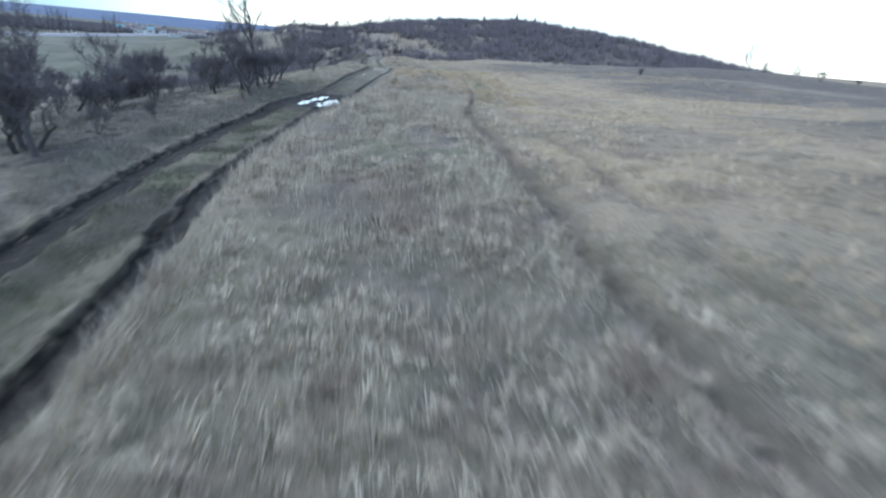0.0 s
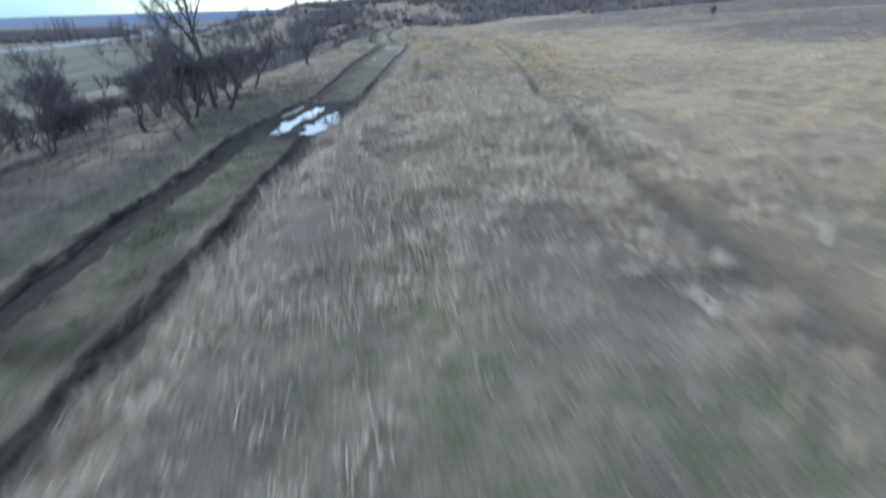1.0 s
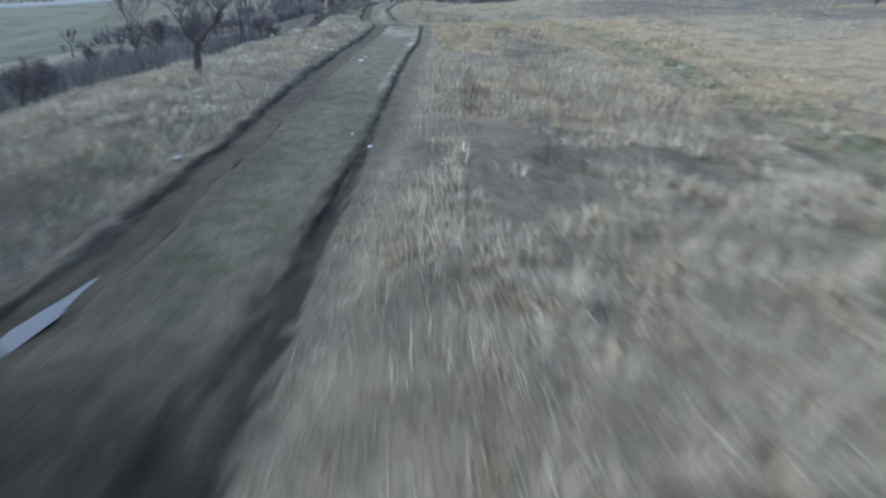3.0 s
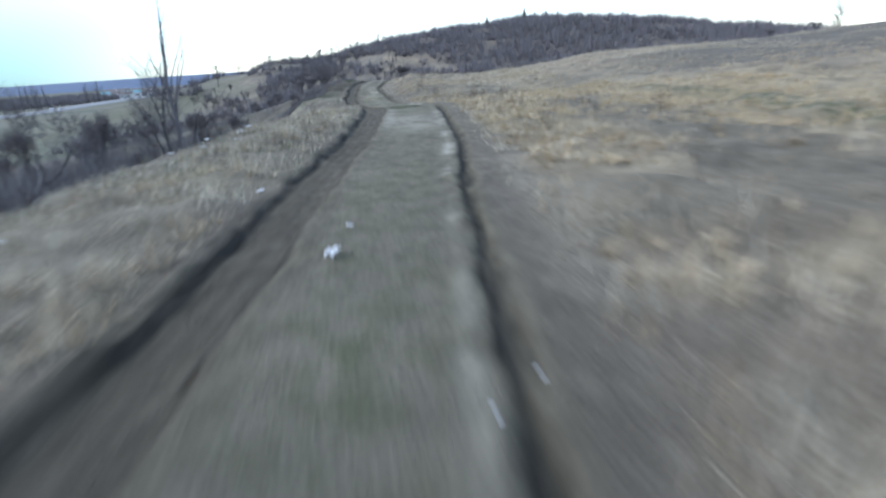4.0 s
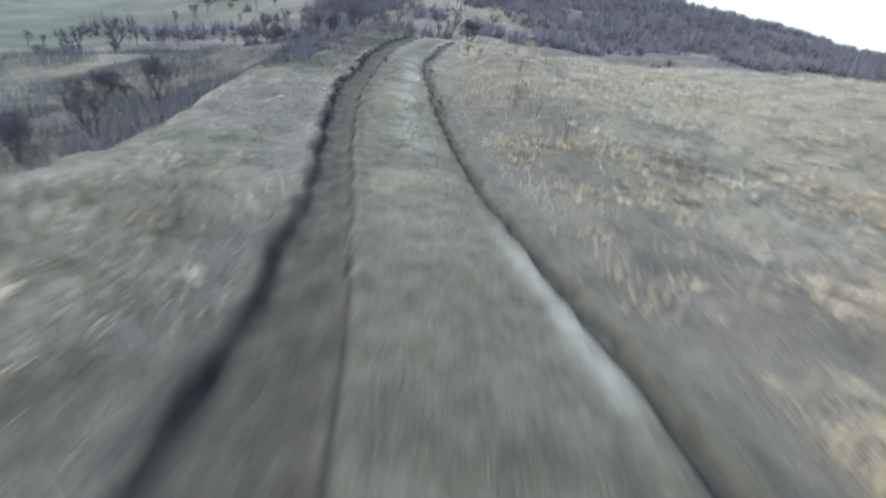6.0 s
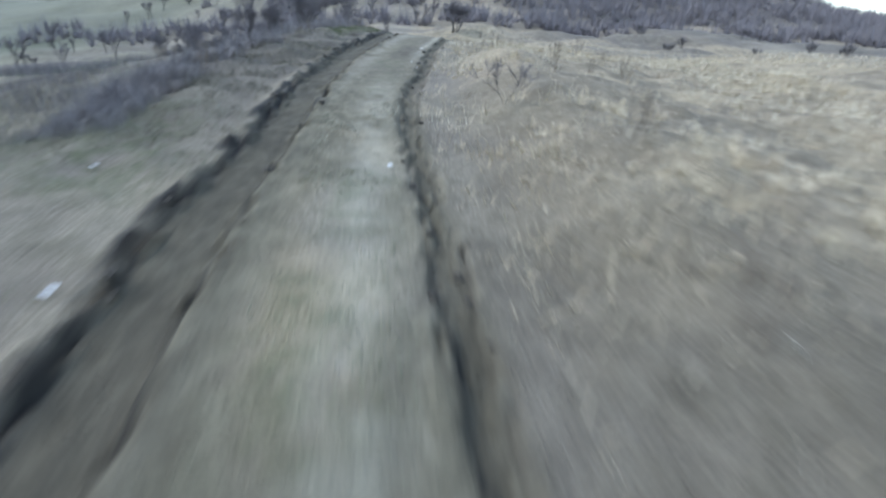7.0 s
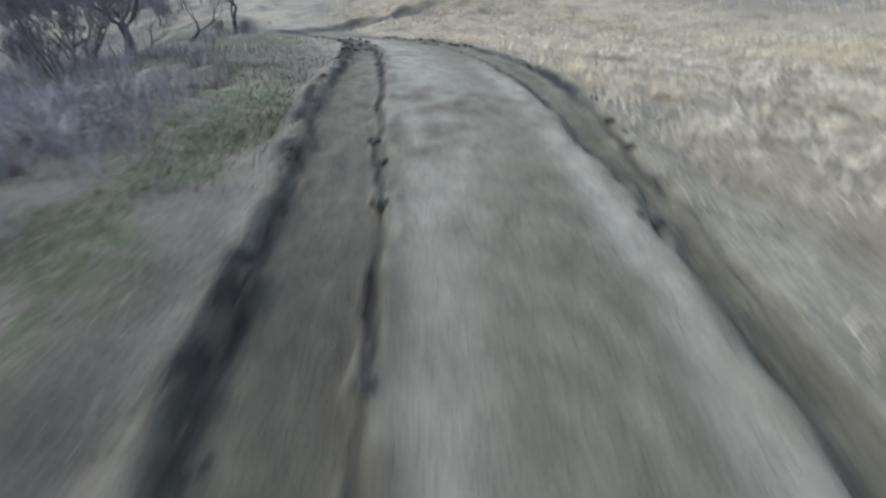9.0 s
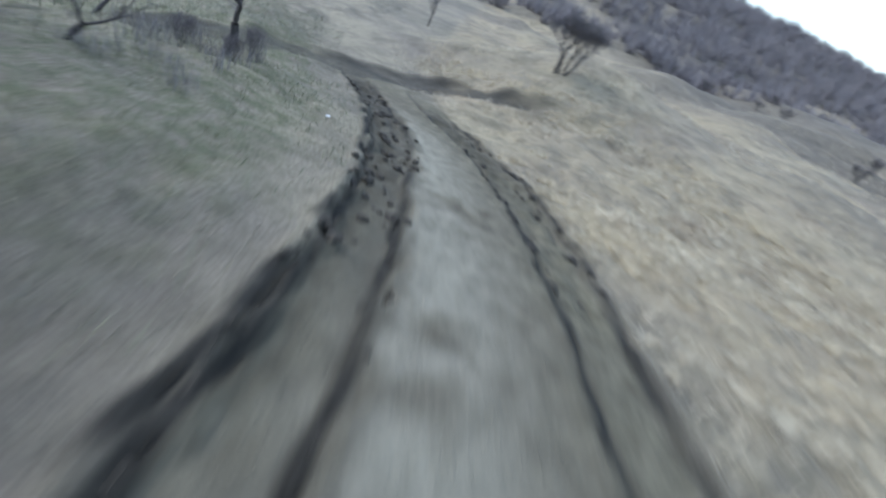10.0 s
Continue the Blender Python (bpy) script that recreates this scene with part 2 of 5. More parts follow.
# ---------------------------------------------------------------- materials
class Nodes:
    """Short hand for a node material."""

    def __init__(self, name, roughness=0.9):
        self.mat = bpy.data.materials.new(name)
        self.mat.use_nodes = True
        self.tree = self.mat.node_tree
        self.out = self.tree.nodes["Principled BSDF"]
        self.out.inputs["Roughness"].default_value = roughness
        self.out.inputs["Specular IOR Level"].default_value = 0.25
        self.spot = self.add("ShaderNodeTexCoord").outputs["Object"]

    def add(self, kind):
        return self.tree.nodes.new(kind)

    def link(self, a, b):
        self.tree.links.new(a, b)

    def noise(self, scale, detail=4.0, rough=0.6, stretch=None):
        n = self.add("ShaderNodeTexNoise")
        n.inputs["Scale"].default_value, n.inputs["Detail"].default_value, n.inputs["Roughness"].default_value = scale, detail, rough
        if stretch:
            m = self.add("ShaderNodeMapping")
            m.inputs["Scale"].default_value = stretch
            self.link(self.spot, m.inputs["Vector"])
            self.link(m.outputs["Vector"], n.inputs["Vector"])
        else:
            self.link(self.spot, n.inputs["Vector"])
        return n.outputs["Fac"]

    def ramp(self, fac, *stops):
        r = self.add("ShaderNodeValToRGB")
        e = r.color_ramp.elements
        while len(e) < len(stops):
            e.new(0.5)
        for k, (at, c) in enumerate(stops):
            e[k].position = at
            e[k].color = (*c, 1) if len(c) == 3 else c
        self.link(fac, r.inputs["Fac"])
        return r.outputs["Color"]

    def mix(self, fac, a, b, kind="MIX"):
        m = self.add("ShaderNodeMix")
        m.data_type, m.blend_type = "RGBA", kind
        for s, v in ((m.inputs[0], fac), (m.inputs[6], a), (m.inputs[7], b)):
            if isinstance(v, (int, float)):
                s.default_value = v
            elif isinstance(v, tuple):
                s.default_value = (*v, 1)
            else:
                self.link(v, s)
        return m.outputs[2]

    def math(self, op, a, b=0.5):
        m = self.add("ShaderNodeMath")
        m.operation, m.use_clamp = op, op != "POWER"
        for s, v in ((m.inputs[0], a), (m.inputs[1], b)):
            if isinstance(v, (int, float)):
                s.default_value = v
            else:
                self.link(v, s)
        return m.outputs[0]

    def attribute(self, name):
        n = self.add("ShaderNodeAttribute")
        n.attribute_name = name
        return n.outputs["Fac"]

    def random(self):
        return self.add("ShaderNodeObjectInfo").outputs["Random"]

    def island(self):
        return self.add("ShaderNodeNewGeometry").outputs["Random Per Island"]

    def bump(self, height, strength, distance):
        b = self.add("ShaderNodeBump")
        b.inputs["Strength"].default_value, b.inputs["Distance"].default_value = strength, distance
        self.link(height, b.inputs["Height"])
        self.link(b.outputs["Normal"], self.out.inputs["Normal"])

    def colour(self, c):
        if isinstance(c, tuple):
            self.out.inputs["Base Color"].default_value = (*c, 1)
        else:
            self.link(c, self.out.inputs["Base Color"])
        return self


def ground_material():
    n = Nodes("earth and dry grass", 0.95)
    fine, mid_n, wide = n.noise(38, 5, 0.7), n.noise(4.5, 5, 0.65), n.noise(0.35, 4, 0.6)
    straw = n.ramp(fine, (0.3, (0.115, 0.1, 0.07)), (0.5, (0.28, 0.246, 0.178)), (0.7, (0.46, 0.41, 0.31)))
    grey = n.ramp(fine, (0.3, (0.095, 0.082, 0.066)), (0.52, (0.215, 0.188, 0.15)), (0.72, (0.38, 0.34, 0.28)))
    base = n.mix(n.ramp(wide, (0.38, (0, 0, 0)), (0.62, (1, 1, 1))), straw, grey)
    gold = n.ramp(fine, (0.3, (0.21, 0.158, 0.092)), (0.5, (0.43, 0.342, 0.215)), (0.72, (0.61, 0.505, 0.335)))
    base = n.mix(n.math("MULTIPLY", n.attribute("gold"), n.ramp(mid_n, (0.3, (0.35, 0.35, 0.35)), (0.6, (1, 1, 1)))), base, gold)
    base = n.mix(n.ramp(mid_n, (0.5, (0, 0, 0)), (0.68, (0.5, 0.5, 0.5))), base, (0.115, 0.092, 0.066))
    blotch = n.noise(1.1, 4, 0.65)
    base = n.mix(n.ramp(blotch, (0.47, (0, 0, 0)), (0.63, (0.5, 0.5, 0.5))), base, n.ramp(fine, (0.3, (0.06, 0.051, 0.04)), (0.7, (0.17, 0.15, 0.115))))
    green = n.ramp(fine, (0.3, (0.045, 0.06, 0.026)), (0.7, (0.13, 0.16, 0.075)))
    base = n.mix(n.math("MULTIPLY", n.attribute("green"), n.ramp(mid_n, (0.35, (0, 0, 0)), (0.62, (1, 1, 1)))), base, green)
    brush = n.ramp(n.noise(1.6, 5, 0.7), (0.35, (0.065, 0.058, 0.052)), (0.65, (0.145, 0.13, 0.108)))
    base = n.mix(n.attribute("brush"), base, brush)
    crop = n.ramp(n.noise(0.08, 5, 0.6), (0.35, (0.075, 0.085, 0.058)), (0.65, (0.14, 0.145, 0.105)))
    base = n.mix(n.attribute("field"), base, crop)
    soil = n.ramp(n.noise(7, 6, 0.68, (1, 0.55, 1)), (0.3, (0.066, 0.059, 0.039)), (0.52, (0.138, 0.126, 0.086)), (0.75, (0.235, 0.217, 0.155)))
    base = n.mix(n.attribute("soil"), base, soil)
    brown = n.ramp(n.noise(6, 6, 0.68, (1, 0.6, 1)), (0.3, (0.06, 0.05, 0.036)), (0.5, (0.125, 0.108, 0.08)), (0.72, (0.21, 0.185, 0.14)))
    base = n.mix(n.attribute("brown"), base, brown)
    pale = n.ramp(n.noise(7, 6, 0.68, (1, 0.5, 1)), (0.3, (0.27, 0.26, 0.205)), (0.7, (0.58, 0.552, 0.45)))
    base = n.mix(n.attribute("pale"), base, pale)
    # mud colour, which also carries the shade painted on rut walls
    mud_and_shade = n.ramp(n.noise(9, 6, 0.7, (1, 0.6, 1)), (0.3, (0.011, 0.0098, 0.0075)), (0.55, (0.028, 0.0255, 0.02)), (0.8, (0.07, 0.063, 0.049)))
    base = n.mix(n.ramp(n.attribute("mud_and_shade"), (0.05, (0, 0, 0)), (0.75, (1, 1, 1))), base, mud_and_shade)
    n.colour(base)
    wet = n.ramp(n.attribute("mud_and_shade"), (0.3, (0.95, 0.95, 0.95)), (1.0, (0.75, 0.75, 0.75)))
    n.link(wet, n.out.inputs["Roughness"])
    n.bump(n.mix(0.6, fine, mid_n), 0.9, 0.09)
    return n.mat


def blade_material(name, dark, light, tint=None, deep=None):
    n = Nodes(name, 0.8)
    c = n.ramp(n.island(), (0.0, dark), (1.0, light))
    if deep:
        c = n.mix(n.ramp(n.noise(1.5, 4, 0.65), (0.47, (0, 0, 0)), (0.6, (0.8, 0.8, 0.8))), c, deep)
    if tint:
        c = n.mix(n.ramp(n.noise(0.25, 3), (0.42, (0, 0, 0)), (0.6, (1, 1, 1))), c, tint)
    n.colour(c)
    return n.mat


def bark_material(name, dark, light):
    n = Nodes(name, 0.9)
    f = n.noise(14, 5, 0.7, (1, 1, 0.25))
    n.colour(n.mix(n.math("MULTIPLY", n.random(), 0.25), n.ramp(f, (0.3, dark), (0.7, light)), (0.13, 0.12, 0.115)))
    n.bump(f, 0.6, 0.02)
    return n.mat


def plain_material(name, dark, light, scale=3.0, roughness=0.8, stretch=None):
    n = Nodes(name, roughness)
    f = n.noise(scale, 5, 0.65, stretch)
    n.colour(n.ramp(f, (0.3, dark), (0.7, light)))
    n.bump(f, 0.3, 0.01)
    return n.mat


def water_material():
    n = Nodes("puddle water", 0.06)
    n.colour((0.035, 0.032, 0.027))
    n.out.inputs["Specular IOR Level"].default_value = 0.5
    n.out.inputs["Coat Weight"].default_value = 0.35
    n.out.inputs["Coat Roughness"].default_value = 0.03
    n.bump(n.noise(5, 2), 0.05, 0.01)
    return n.mat


EARTH = ground_material()
STRAW = blade_material("straw blades", (0.2, 0.17, 0.12), (0.86, 0.765, 0.59), (0.5, 0.42, 0.29), (0.24, 0.19, 0.14))
STALK = blade_material("grey stalks", (0.14, 0.118, 0.088), (0.88, 0.785, 0.61), None, (0.26, 0.21, 0.165))
GOLDEN = blade_material("golden blades", (0.25, 0.195, 0.12), (0.86, 0.72, 0.5), (0.5, 0.395, 0.25), (0.28, 0.21, 0.135))
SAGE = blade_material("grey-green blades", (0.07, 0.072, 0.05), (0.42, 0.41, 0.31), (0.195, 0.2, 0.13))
WEEDY = blade_material("purple-grey weeds", (0.085, 0.076, 0.076), (0.29, 0.268, 0.26))
STEM = bark_material("dry weed stem", (0.07, 0.055, 0.04), (0.2, 0.16, 0.12))
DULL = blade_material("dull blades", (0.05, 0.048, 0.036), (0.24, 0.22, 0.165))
GREENS = blade_material("green blades", (0.05, 0.064, 0.03), (0.14, 0.162, 0.076))
BARK = bark_material("bare bark", (0.032, 0.028, 0.028), (0.09, 0.08, 0.078))
TWIGS = bark_material("bare twigs", (0.09, 0.082, 0.088), (0.19, 0.174, 0.18))
# brush lightened towards grey: haze at that distance is put into its colour
BRUSH = bark_material("hazed hill brush", (0.135, 0.123, 0.13), (0.27, 0.245, 0.25))
PINE = plain_material("pine needles", (0.012, 0.022, 0.014), (0.035, 0.055, 0.032), 2.0)
CLOD = plain_material("mud clods", (0.022, 0.019, 0.015), (0.07, 0.061, 0.048), 9.0)
PAPER = plain_material("white paper", (0.62, 0.63, 0.64), (0.8, 0.8, 0.79), 20.0, 0.6)
STONE = plain_material("pale stone", (0.3, 0.29, 0.255), (0.52, 0.5, 0.44), 14.0, 0.8)
WATER = water_material()
ASPHALT = plain_material("road surface", (0.24, 0.24, 0.24), (0.36, 0.36, 0.35), 0.5)
PLASTER = plain_material("house plaster", (0.55, 0.55, 0.54), (0.75, 0.75, 0.73), 0.6)
ROOF = plain_material("roof tiles", (0.12, 0.105, 0.1), (0.22, 0.19, 0.18), 0.9)
TEAL = plain_material("teal sheet roof", (0.09, 0.24, 0.27), (0.14, 0.32, 0.35), 0.3, 0.5)
GLASS = plain_material("dark window", (0.02, 0.025, 0.03), (0.05, 0.055, 0.06), 1.0, 0.2)
CARPAINT = plain_material("white car paint", (0.7, 0.7, 0.7), (0.8, 0.8, 0.8), 1.0, 0.3)
RUBBER = plain_material("tyre rubber", (0.015, 0.015, 0.015), (0.03, 0.03, 0.03), 6.0)
# the blue is haze over the distance, put into the base colour
FARHILL = plain_material("hazed distant hills", (0.085, 0.125, 0.2), (0.11, 0.155, 0.23), 0.01)
# ---------------------------------------------------------------- building helpers
def mesh_of(name, verts, faces, material, flat=False):
    me = bpy.data.meshes.new(name)
    me.from_pydata(np.asarray(verts).tolist() if len(verts) else [], [], [list(map(int, f)) for f in faces])
    me.materials.append(material)
    if not flat:
        me.shade_smooth()
    return me


def tri_mesh(name, verts, corners, material):
    """A mesh of many triangles from arrays."""
    me = bpy.data.meshes.new(name)
    verts, corners = np.ascontiguousarray(verts, np.float32), np.ascontiguousarray(corners, np.int32).ravel()
    n = len(corners) // 3
    me.vertices.add(len(verts))
    me.vertices.foreach_set("co", verts.ravel())
    me.loops.add(len(corners))
    me.loops.foreach_set("vertex_index", corners)
    me.polygons.add(n)
    me.polygons.foreach_set("loop_start", np.arange(0, 3 * n, 3, dtype=np.int32))
    me.update(calc_edges=True)
    me.materials.append(material)
    return me


def thing(name, data, label, category, group="", kind=""):
    return tagged(new(name, data), label, category, group, kind)


def part(name, data, parent, label=""):
    """Links a mesh as one object under a thing or a part."""
    ob = new(name, data)
    ob.parent = parent
    return tagged(ob, label)


def spaced(stops):
    """A row of numbers that runs through (end, step) stretches."""
    out = [stops[0]]
    for end, step, *grow in stops[1:]:
        g = grow[0] if grow else 1.0
        while out[-1] + step < end:
            out.append(out[-1] + step)
            step *= g
        out.append(end)
    return np.array(out)


# ---------------------------------------------------------------- ground
half = spaced([0.0, (0.5, 0.06), (1.3, 0.032), (1.7, 0.06), (5.0, 0.13), (9.6, 0.17), (14.0, 0.3), (40.0, 0.5, 1.06), (300.0, 2.5, 1.12), (2600.0, 30, 1.3)])
across = np.concatenate([-half[:0:-1], half])
ahead = spaced([-400.0, (-60.0, 60), (-4.0, 4), (97.0, 0.13), (120.0, 0.35), (250.0, 1.2), (420.0, 5, 1.1), (4200.0, 40, 1.25)])
DD, YY = np.meshgrid(across, ahead)
XX = DD + mid(YY)
ZZ = ground(XX, YY)


def zones(d, x, y):
    """How far the ground is mud (with wall shade painted along the ruts), track soil, pale dried mud, green, blond
    grass or hill brush at each place.
    """
    w = along(y)
    mud_and_shade, soil = np.zeros_like(x), np.zeros_like(x)
    for side in (-1, 1):
        inside, rim, o, h = rut(d, y, side)
        dark = np.interp(y, [26, 34, 56, 62, 66, 76, 82, 85, 89], [0.95, 0.33, 0.3, 0.36, 0.5, 0.5, 0.24, 0.48, 0.66] if side < 0 else [0.9, 0.5, 0.5, 0.4, 0.32, 0.38, 0.1, 0.16, 0.5])
        # tyre grooves: stripes in the mud colour, without depth
        groove = (0.5 + 0.5 * np.sin((o + 0.03 * (vnoise(x * 0, y, 1.1) - 0.5)) * 2 * np.pi / 0.14)) * smooth(33, 37, y) * (1 - smooth(60, 66, y)) * (1 if side < 0 else 0)
        dark = dark + 0.22 * (groove - 0.4) * vnoise(x, y, 0.9)
        mud_and_shade = np.maximum(mud_and_shade, w * (inside * dark * (0.6 + 0.25 * vnoise(x, y, 0.5) + 0.3 * vnoise(d * 9, y * 0.5, 0.7)) + (0.35 + 0.5 * smooth(58, 64, y) if side < 0 else 0.12) * rim * np.where(o < 0, 1, 0.35) * smooth(0.3, 0.6, vnoise(x, y, 0.3))))
        # rut edges: mud, with the shade of right-facing walls put into its colour
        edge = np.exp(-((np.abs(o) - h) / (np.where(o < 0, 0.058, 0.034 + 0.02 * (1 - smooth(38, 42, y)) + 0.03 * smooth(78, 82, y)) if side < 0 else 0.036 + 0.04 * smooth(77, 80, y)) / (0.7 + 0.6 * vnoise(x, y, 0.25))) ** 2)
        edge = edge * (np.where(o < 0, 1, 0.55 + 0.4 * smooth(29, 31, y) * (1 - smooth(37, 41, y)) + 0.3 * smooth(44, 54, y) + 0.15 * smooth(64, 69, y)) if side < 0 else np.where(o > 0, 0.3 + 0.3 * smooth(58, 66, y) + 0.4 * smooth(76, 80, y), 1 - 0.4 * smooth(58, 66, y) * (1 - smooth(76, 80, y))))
        mud_and_shade = np.maximum(mud_and_shade, w * edge * (0.35 + 0.4 * vnoise(x, y, 1.1) + 0.3 * vnoise(x, y, 0.3)))
    wide = 1.15 + 0.5 * (vnoise(x * 0, y, 2.5) - 0.4) + 0.3 * (vnoise(x, y, 0.5) - 0.5)
    outer = np.where(d > 0, d - edges(y, 1)[1] - 0.1 + 0.14 * smooth(64, 68, y), -d + edges(y, -1)[0] - 0.02)
    soil = w * (1 - smooth(-0.12, 0.14, outer + 0.25 * (wide - 1.15)))
    soil = soil * (0.3 + 0.7 * smooth(26, 36, y)) * (0.75 + 0.25 * vnoise(x, y, 0.7))
    patch = smooth(0.5, 0.68, vnoise(x, y, 1.3)) * np.exp(-(d / 0.5) ** 2)
    soil = soil * (1 - 0.6 * patch * (1 - smooth(72, 76, y)))
    soil = soil * (1 - 0.9 * np.exp(-((d - 0.05) / 0.5) ** 4) * smooth(53, 56, y) * (1 - smooth(65, 68, y)) * smooth(0.3, 0.6, vnoise(x, y, 0.6)))
    soil = soil * (1 - 0.5 * np.exp(-(d / 0.55) ** 4) * smooth(27, 30, y) * (1 - smooth(42, 46, y)))
    olive = w * np.exp(-((d - 0.05) / 0.38) ** 4) * smooth(69, 72, y) * (1 - smooth(77, 79, y)) * smooth(0.2, 0.5, vnoise(x, y, 0.9))
    soil = soil * (1 - 0.55 * olive)
    # mud round the puddles
    mud_and_shade = np.maximum(mud_and_shade, w * (1 - smooth(0.9, 1.4, np.abs(d + 0.1))) * smooth(21, 23.5, y) * (1 - smooth(27.5, 30, y)) * (0.6 + 0.4 * vnoise(x, y, 0.6)))
    mud_and_shade = np.maximum(mud_and_shade, w * (1 - smooth(0.8, 1.2, np.abs(d))) * (1 - smooth(16, 30, y)) * 0.55 * smooth(0.3, 0.8, vnoise(x, y, 0.9)))
    mud_and_shade = np.maximum(mud_and_shade, w * (0.36 + 0.12 * smooth(0, 0.4, -d)) * (1 - smooth(0.9, 1.2, np.abs(d))) * smooth(27, 29, y) * (1 - smooth(35, 39, y)) * (0.5 + 0.5 * vnoise(x, y, 1.0)))
    # pale dried mud beside the ruts and in the middle
    inner = edges(y, 1)[0]
    p1 = np.exp(-((d - inner + 0.15) / (0.07 + 0.03 * smooth(40, 43, y))) ** 2) * (1 - 0.25 * smooth(38, 42, y) - 0.4 * smooth(44, 46, y) * (1 - smooth(49, 50.5, y))) * smooth(33.5, 36.5, y) * (1 - smooth(54, 57, y)) * (0.15 + 0.85 * smooth(0.4, 0.65, vnoise(x * 0, y, 0.8)))
    p2 = np.exp(-((d - 0.15 + 0.2 * (vnoise(x, y, 0.9) - 0.5)) / 0.5) ** 2) * smooth(44.8, 46.6, y) * (1 - smooth(47.6, 49.6, y)) * 0.47
    p6 = np.exp(-((d + 0.4) / 0.13) ** 2) * smooth(45.5, 47, y) * (1 - smooth(50, 52, y)) * 0.36
    p3 = np.exp(-((d - 0.2) / 0.25) ** 2) * smooth(56, 60, y) * (1 - smooth(66, 70, y)) * 0.4
    p4 = np.exp(-((d + 0.4 - 0.2 * smooth(75, 79, y)) / (0.17 + 0.35 * smooth(75, 79, y))) ** 2) * smooth(66, 70, y) * (0.22 + 0.2 * smooth(75, 79, y)) * (1 - smooth(88, 91, y))
    p5 = np.exp(-((d - inner + 0.2) / 0.12) ** 2) * smooth(70, 73, y) * (1 - smooth(79, 82, y)) * 0.45
    pale = np.clip(p1 + p2 + p3 + p4 + p5 + p6, 0, 1) * smooth(0.1, 0.5, vnoise(x, y, 0.6) * 0.6 + vnoise(x, y, 0.15) * 0.4)
    pale = w * pale * (1 - 0.8 * np.clip(mud_and_shade, 0, 1))
    brown = w * 0.7 * np.exp(-((d - edges(y, 1)[1] - 0.2) / 0.2) ** 4) * smooth(30, 34, y) * (1 - 0.85 * smooth(60, 66, y)) * (1 - smooth(88, 91, y)) * (0.6 + 0.4 * vnoise(x, y, 0.5))
    brown = np.maximum(brown, w * 0.6 * np.exp(-((d + 0.85) / 0.3) ** 4) * smooth(30, 34, y) * (1 - 0.85 * smooth(58, 65, y)) * (1 - smooth(88, 91, y)))
    brown = np.maximum(brown, w * (0.45 + 0.35 * smooth(73, 76, y)) * np.exp(-(d / 0.8) ** 4) * smooth(66, 72, y) * (0.6 + 0.4 * vnoise(x, y, 0.8)))
    far, s = lane(x, y, CROSSING)
    far = far + 0.45 * (vnoise(x, y, 0.8) - 0.5)
    fade = 1 - smooth(0.9, 1.0, s)
    mud_and_shade = np.maximum(mud_and_shade, 0.7 * (1 - smooth(0.5, 1.0, far)) * fade * (0.7 + 0.3 * vnoise(x, y, 0.5)))
    fresh = np.exp(-((d + 1.85) / 0.4) ** 2) * smooth(73.8, 75.5, y) * (1 - smooth(79.5, 81.5, y)) * smooth(0.15, 0.5, vnoise(x, y, 0.8))
    green = smooth(0.46, 0.7, vnoise(x, y, 4.5)) * (0.16 + 0.3 * (1 - smooth(26, 34, y))) * np.exp(-(d / 12) ** 2)
    green = np.maximum(green, fresh)
    green = np.maximum(green, (0.5 + 0.5 * (1 - smooth(20, 30, y))) * np.exp(-(d / 0.6) ** 2) * w * smooth(0.4 - 0.3 * (1 - smooth(20, 30, y)), 0.6, vnoise(x, y, 1.7)))
    green = np.maximum(green, 0.65 * smooth(80, 84, y) * (1 - smooth(92, 97, y)) * smooth(1.2, 2, -d) * (1 - smooth(6, 9, -d)))
    green = np.maximum(green, (0.75 - 0.6 * smooth(26, 33, y) + 0.5 * smooth(52, 56, y) - 0.1 * smooth(64, 68, y)) * smooth(1.2, 2.0, -d) * (1 - smooth(20, 30, -d)) * (1 - smooth(86, 96, y)) * smooth(0.25, 0.6, vnoise(x, y, 2.2)))
    green = np.maximum(green, 0.7 * patch * w * smooth(30, 34, y))
    green = np.maximum(green, 0.6 * w * np.exp(-(d / 0.6) ** 4) * smooth(27, 30, y) * (1 - smooth(42, 46, y)))
    green = np.maximum(green, 0.7 * olive)
    brown = np.maximum(brown, 0.75 * w * np.exp(-((d - 0.22) / 0.36) ** 4) * smooth(70.5, 72, y) * (1 - smooth(73.5, 75.5, y)))
    field = smooth(34, 60, -d) * (0.65 + 0.35 * smooth(0.4, 0.6, vnoise(x, y, 60)))
    green = np.maximum(green, 0.4 * smooth(6, 9, -d) * smooth(0.45, 0.6, vnoise(x, y, 11)))
    gold = smooth(1.0 + 5.0 * (1 - smooth(12, 28, y)), 2.2 + 5.8 * (1 - smooth(12, 28, y)), d) * (1 - smooth(14, 30, d)) * (0.5 + 0.5 * smooth(0.3, 0.62, vnoise(x, y, 6.5))) * smooth(4, 12, y) * (1 - 0.75 * smooth(52, 58, y) + 0.3 * smooth(60, 64, y)) * (1 - 0.65 * smooth(25, 29, y) * (1 - smooth(36, 40, y)) * (1 - smooth(4, 8, d)))
    gold = np.maximum(gold, 0.6 * smooth(10, 40, d) * smooth(0.45, 0.7, vnoise(x, y * 1.0, 16)))
    gold = np.maximum(gold, 0.8 * np.exp(-((d - 0.05) / 0.5) ** 4) * smooth(53, 56, y) * (1 - smooth(65, 68, y)) * smooth(0.25, 0.55, vnoise(x, y, 0.9)))
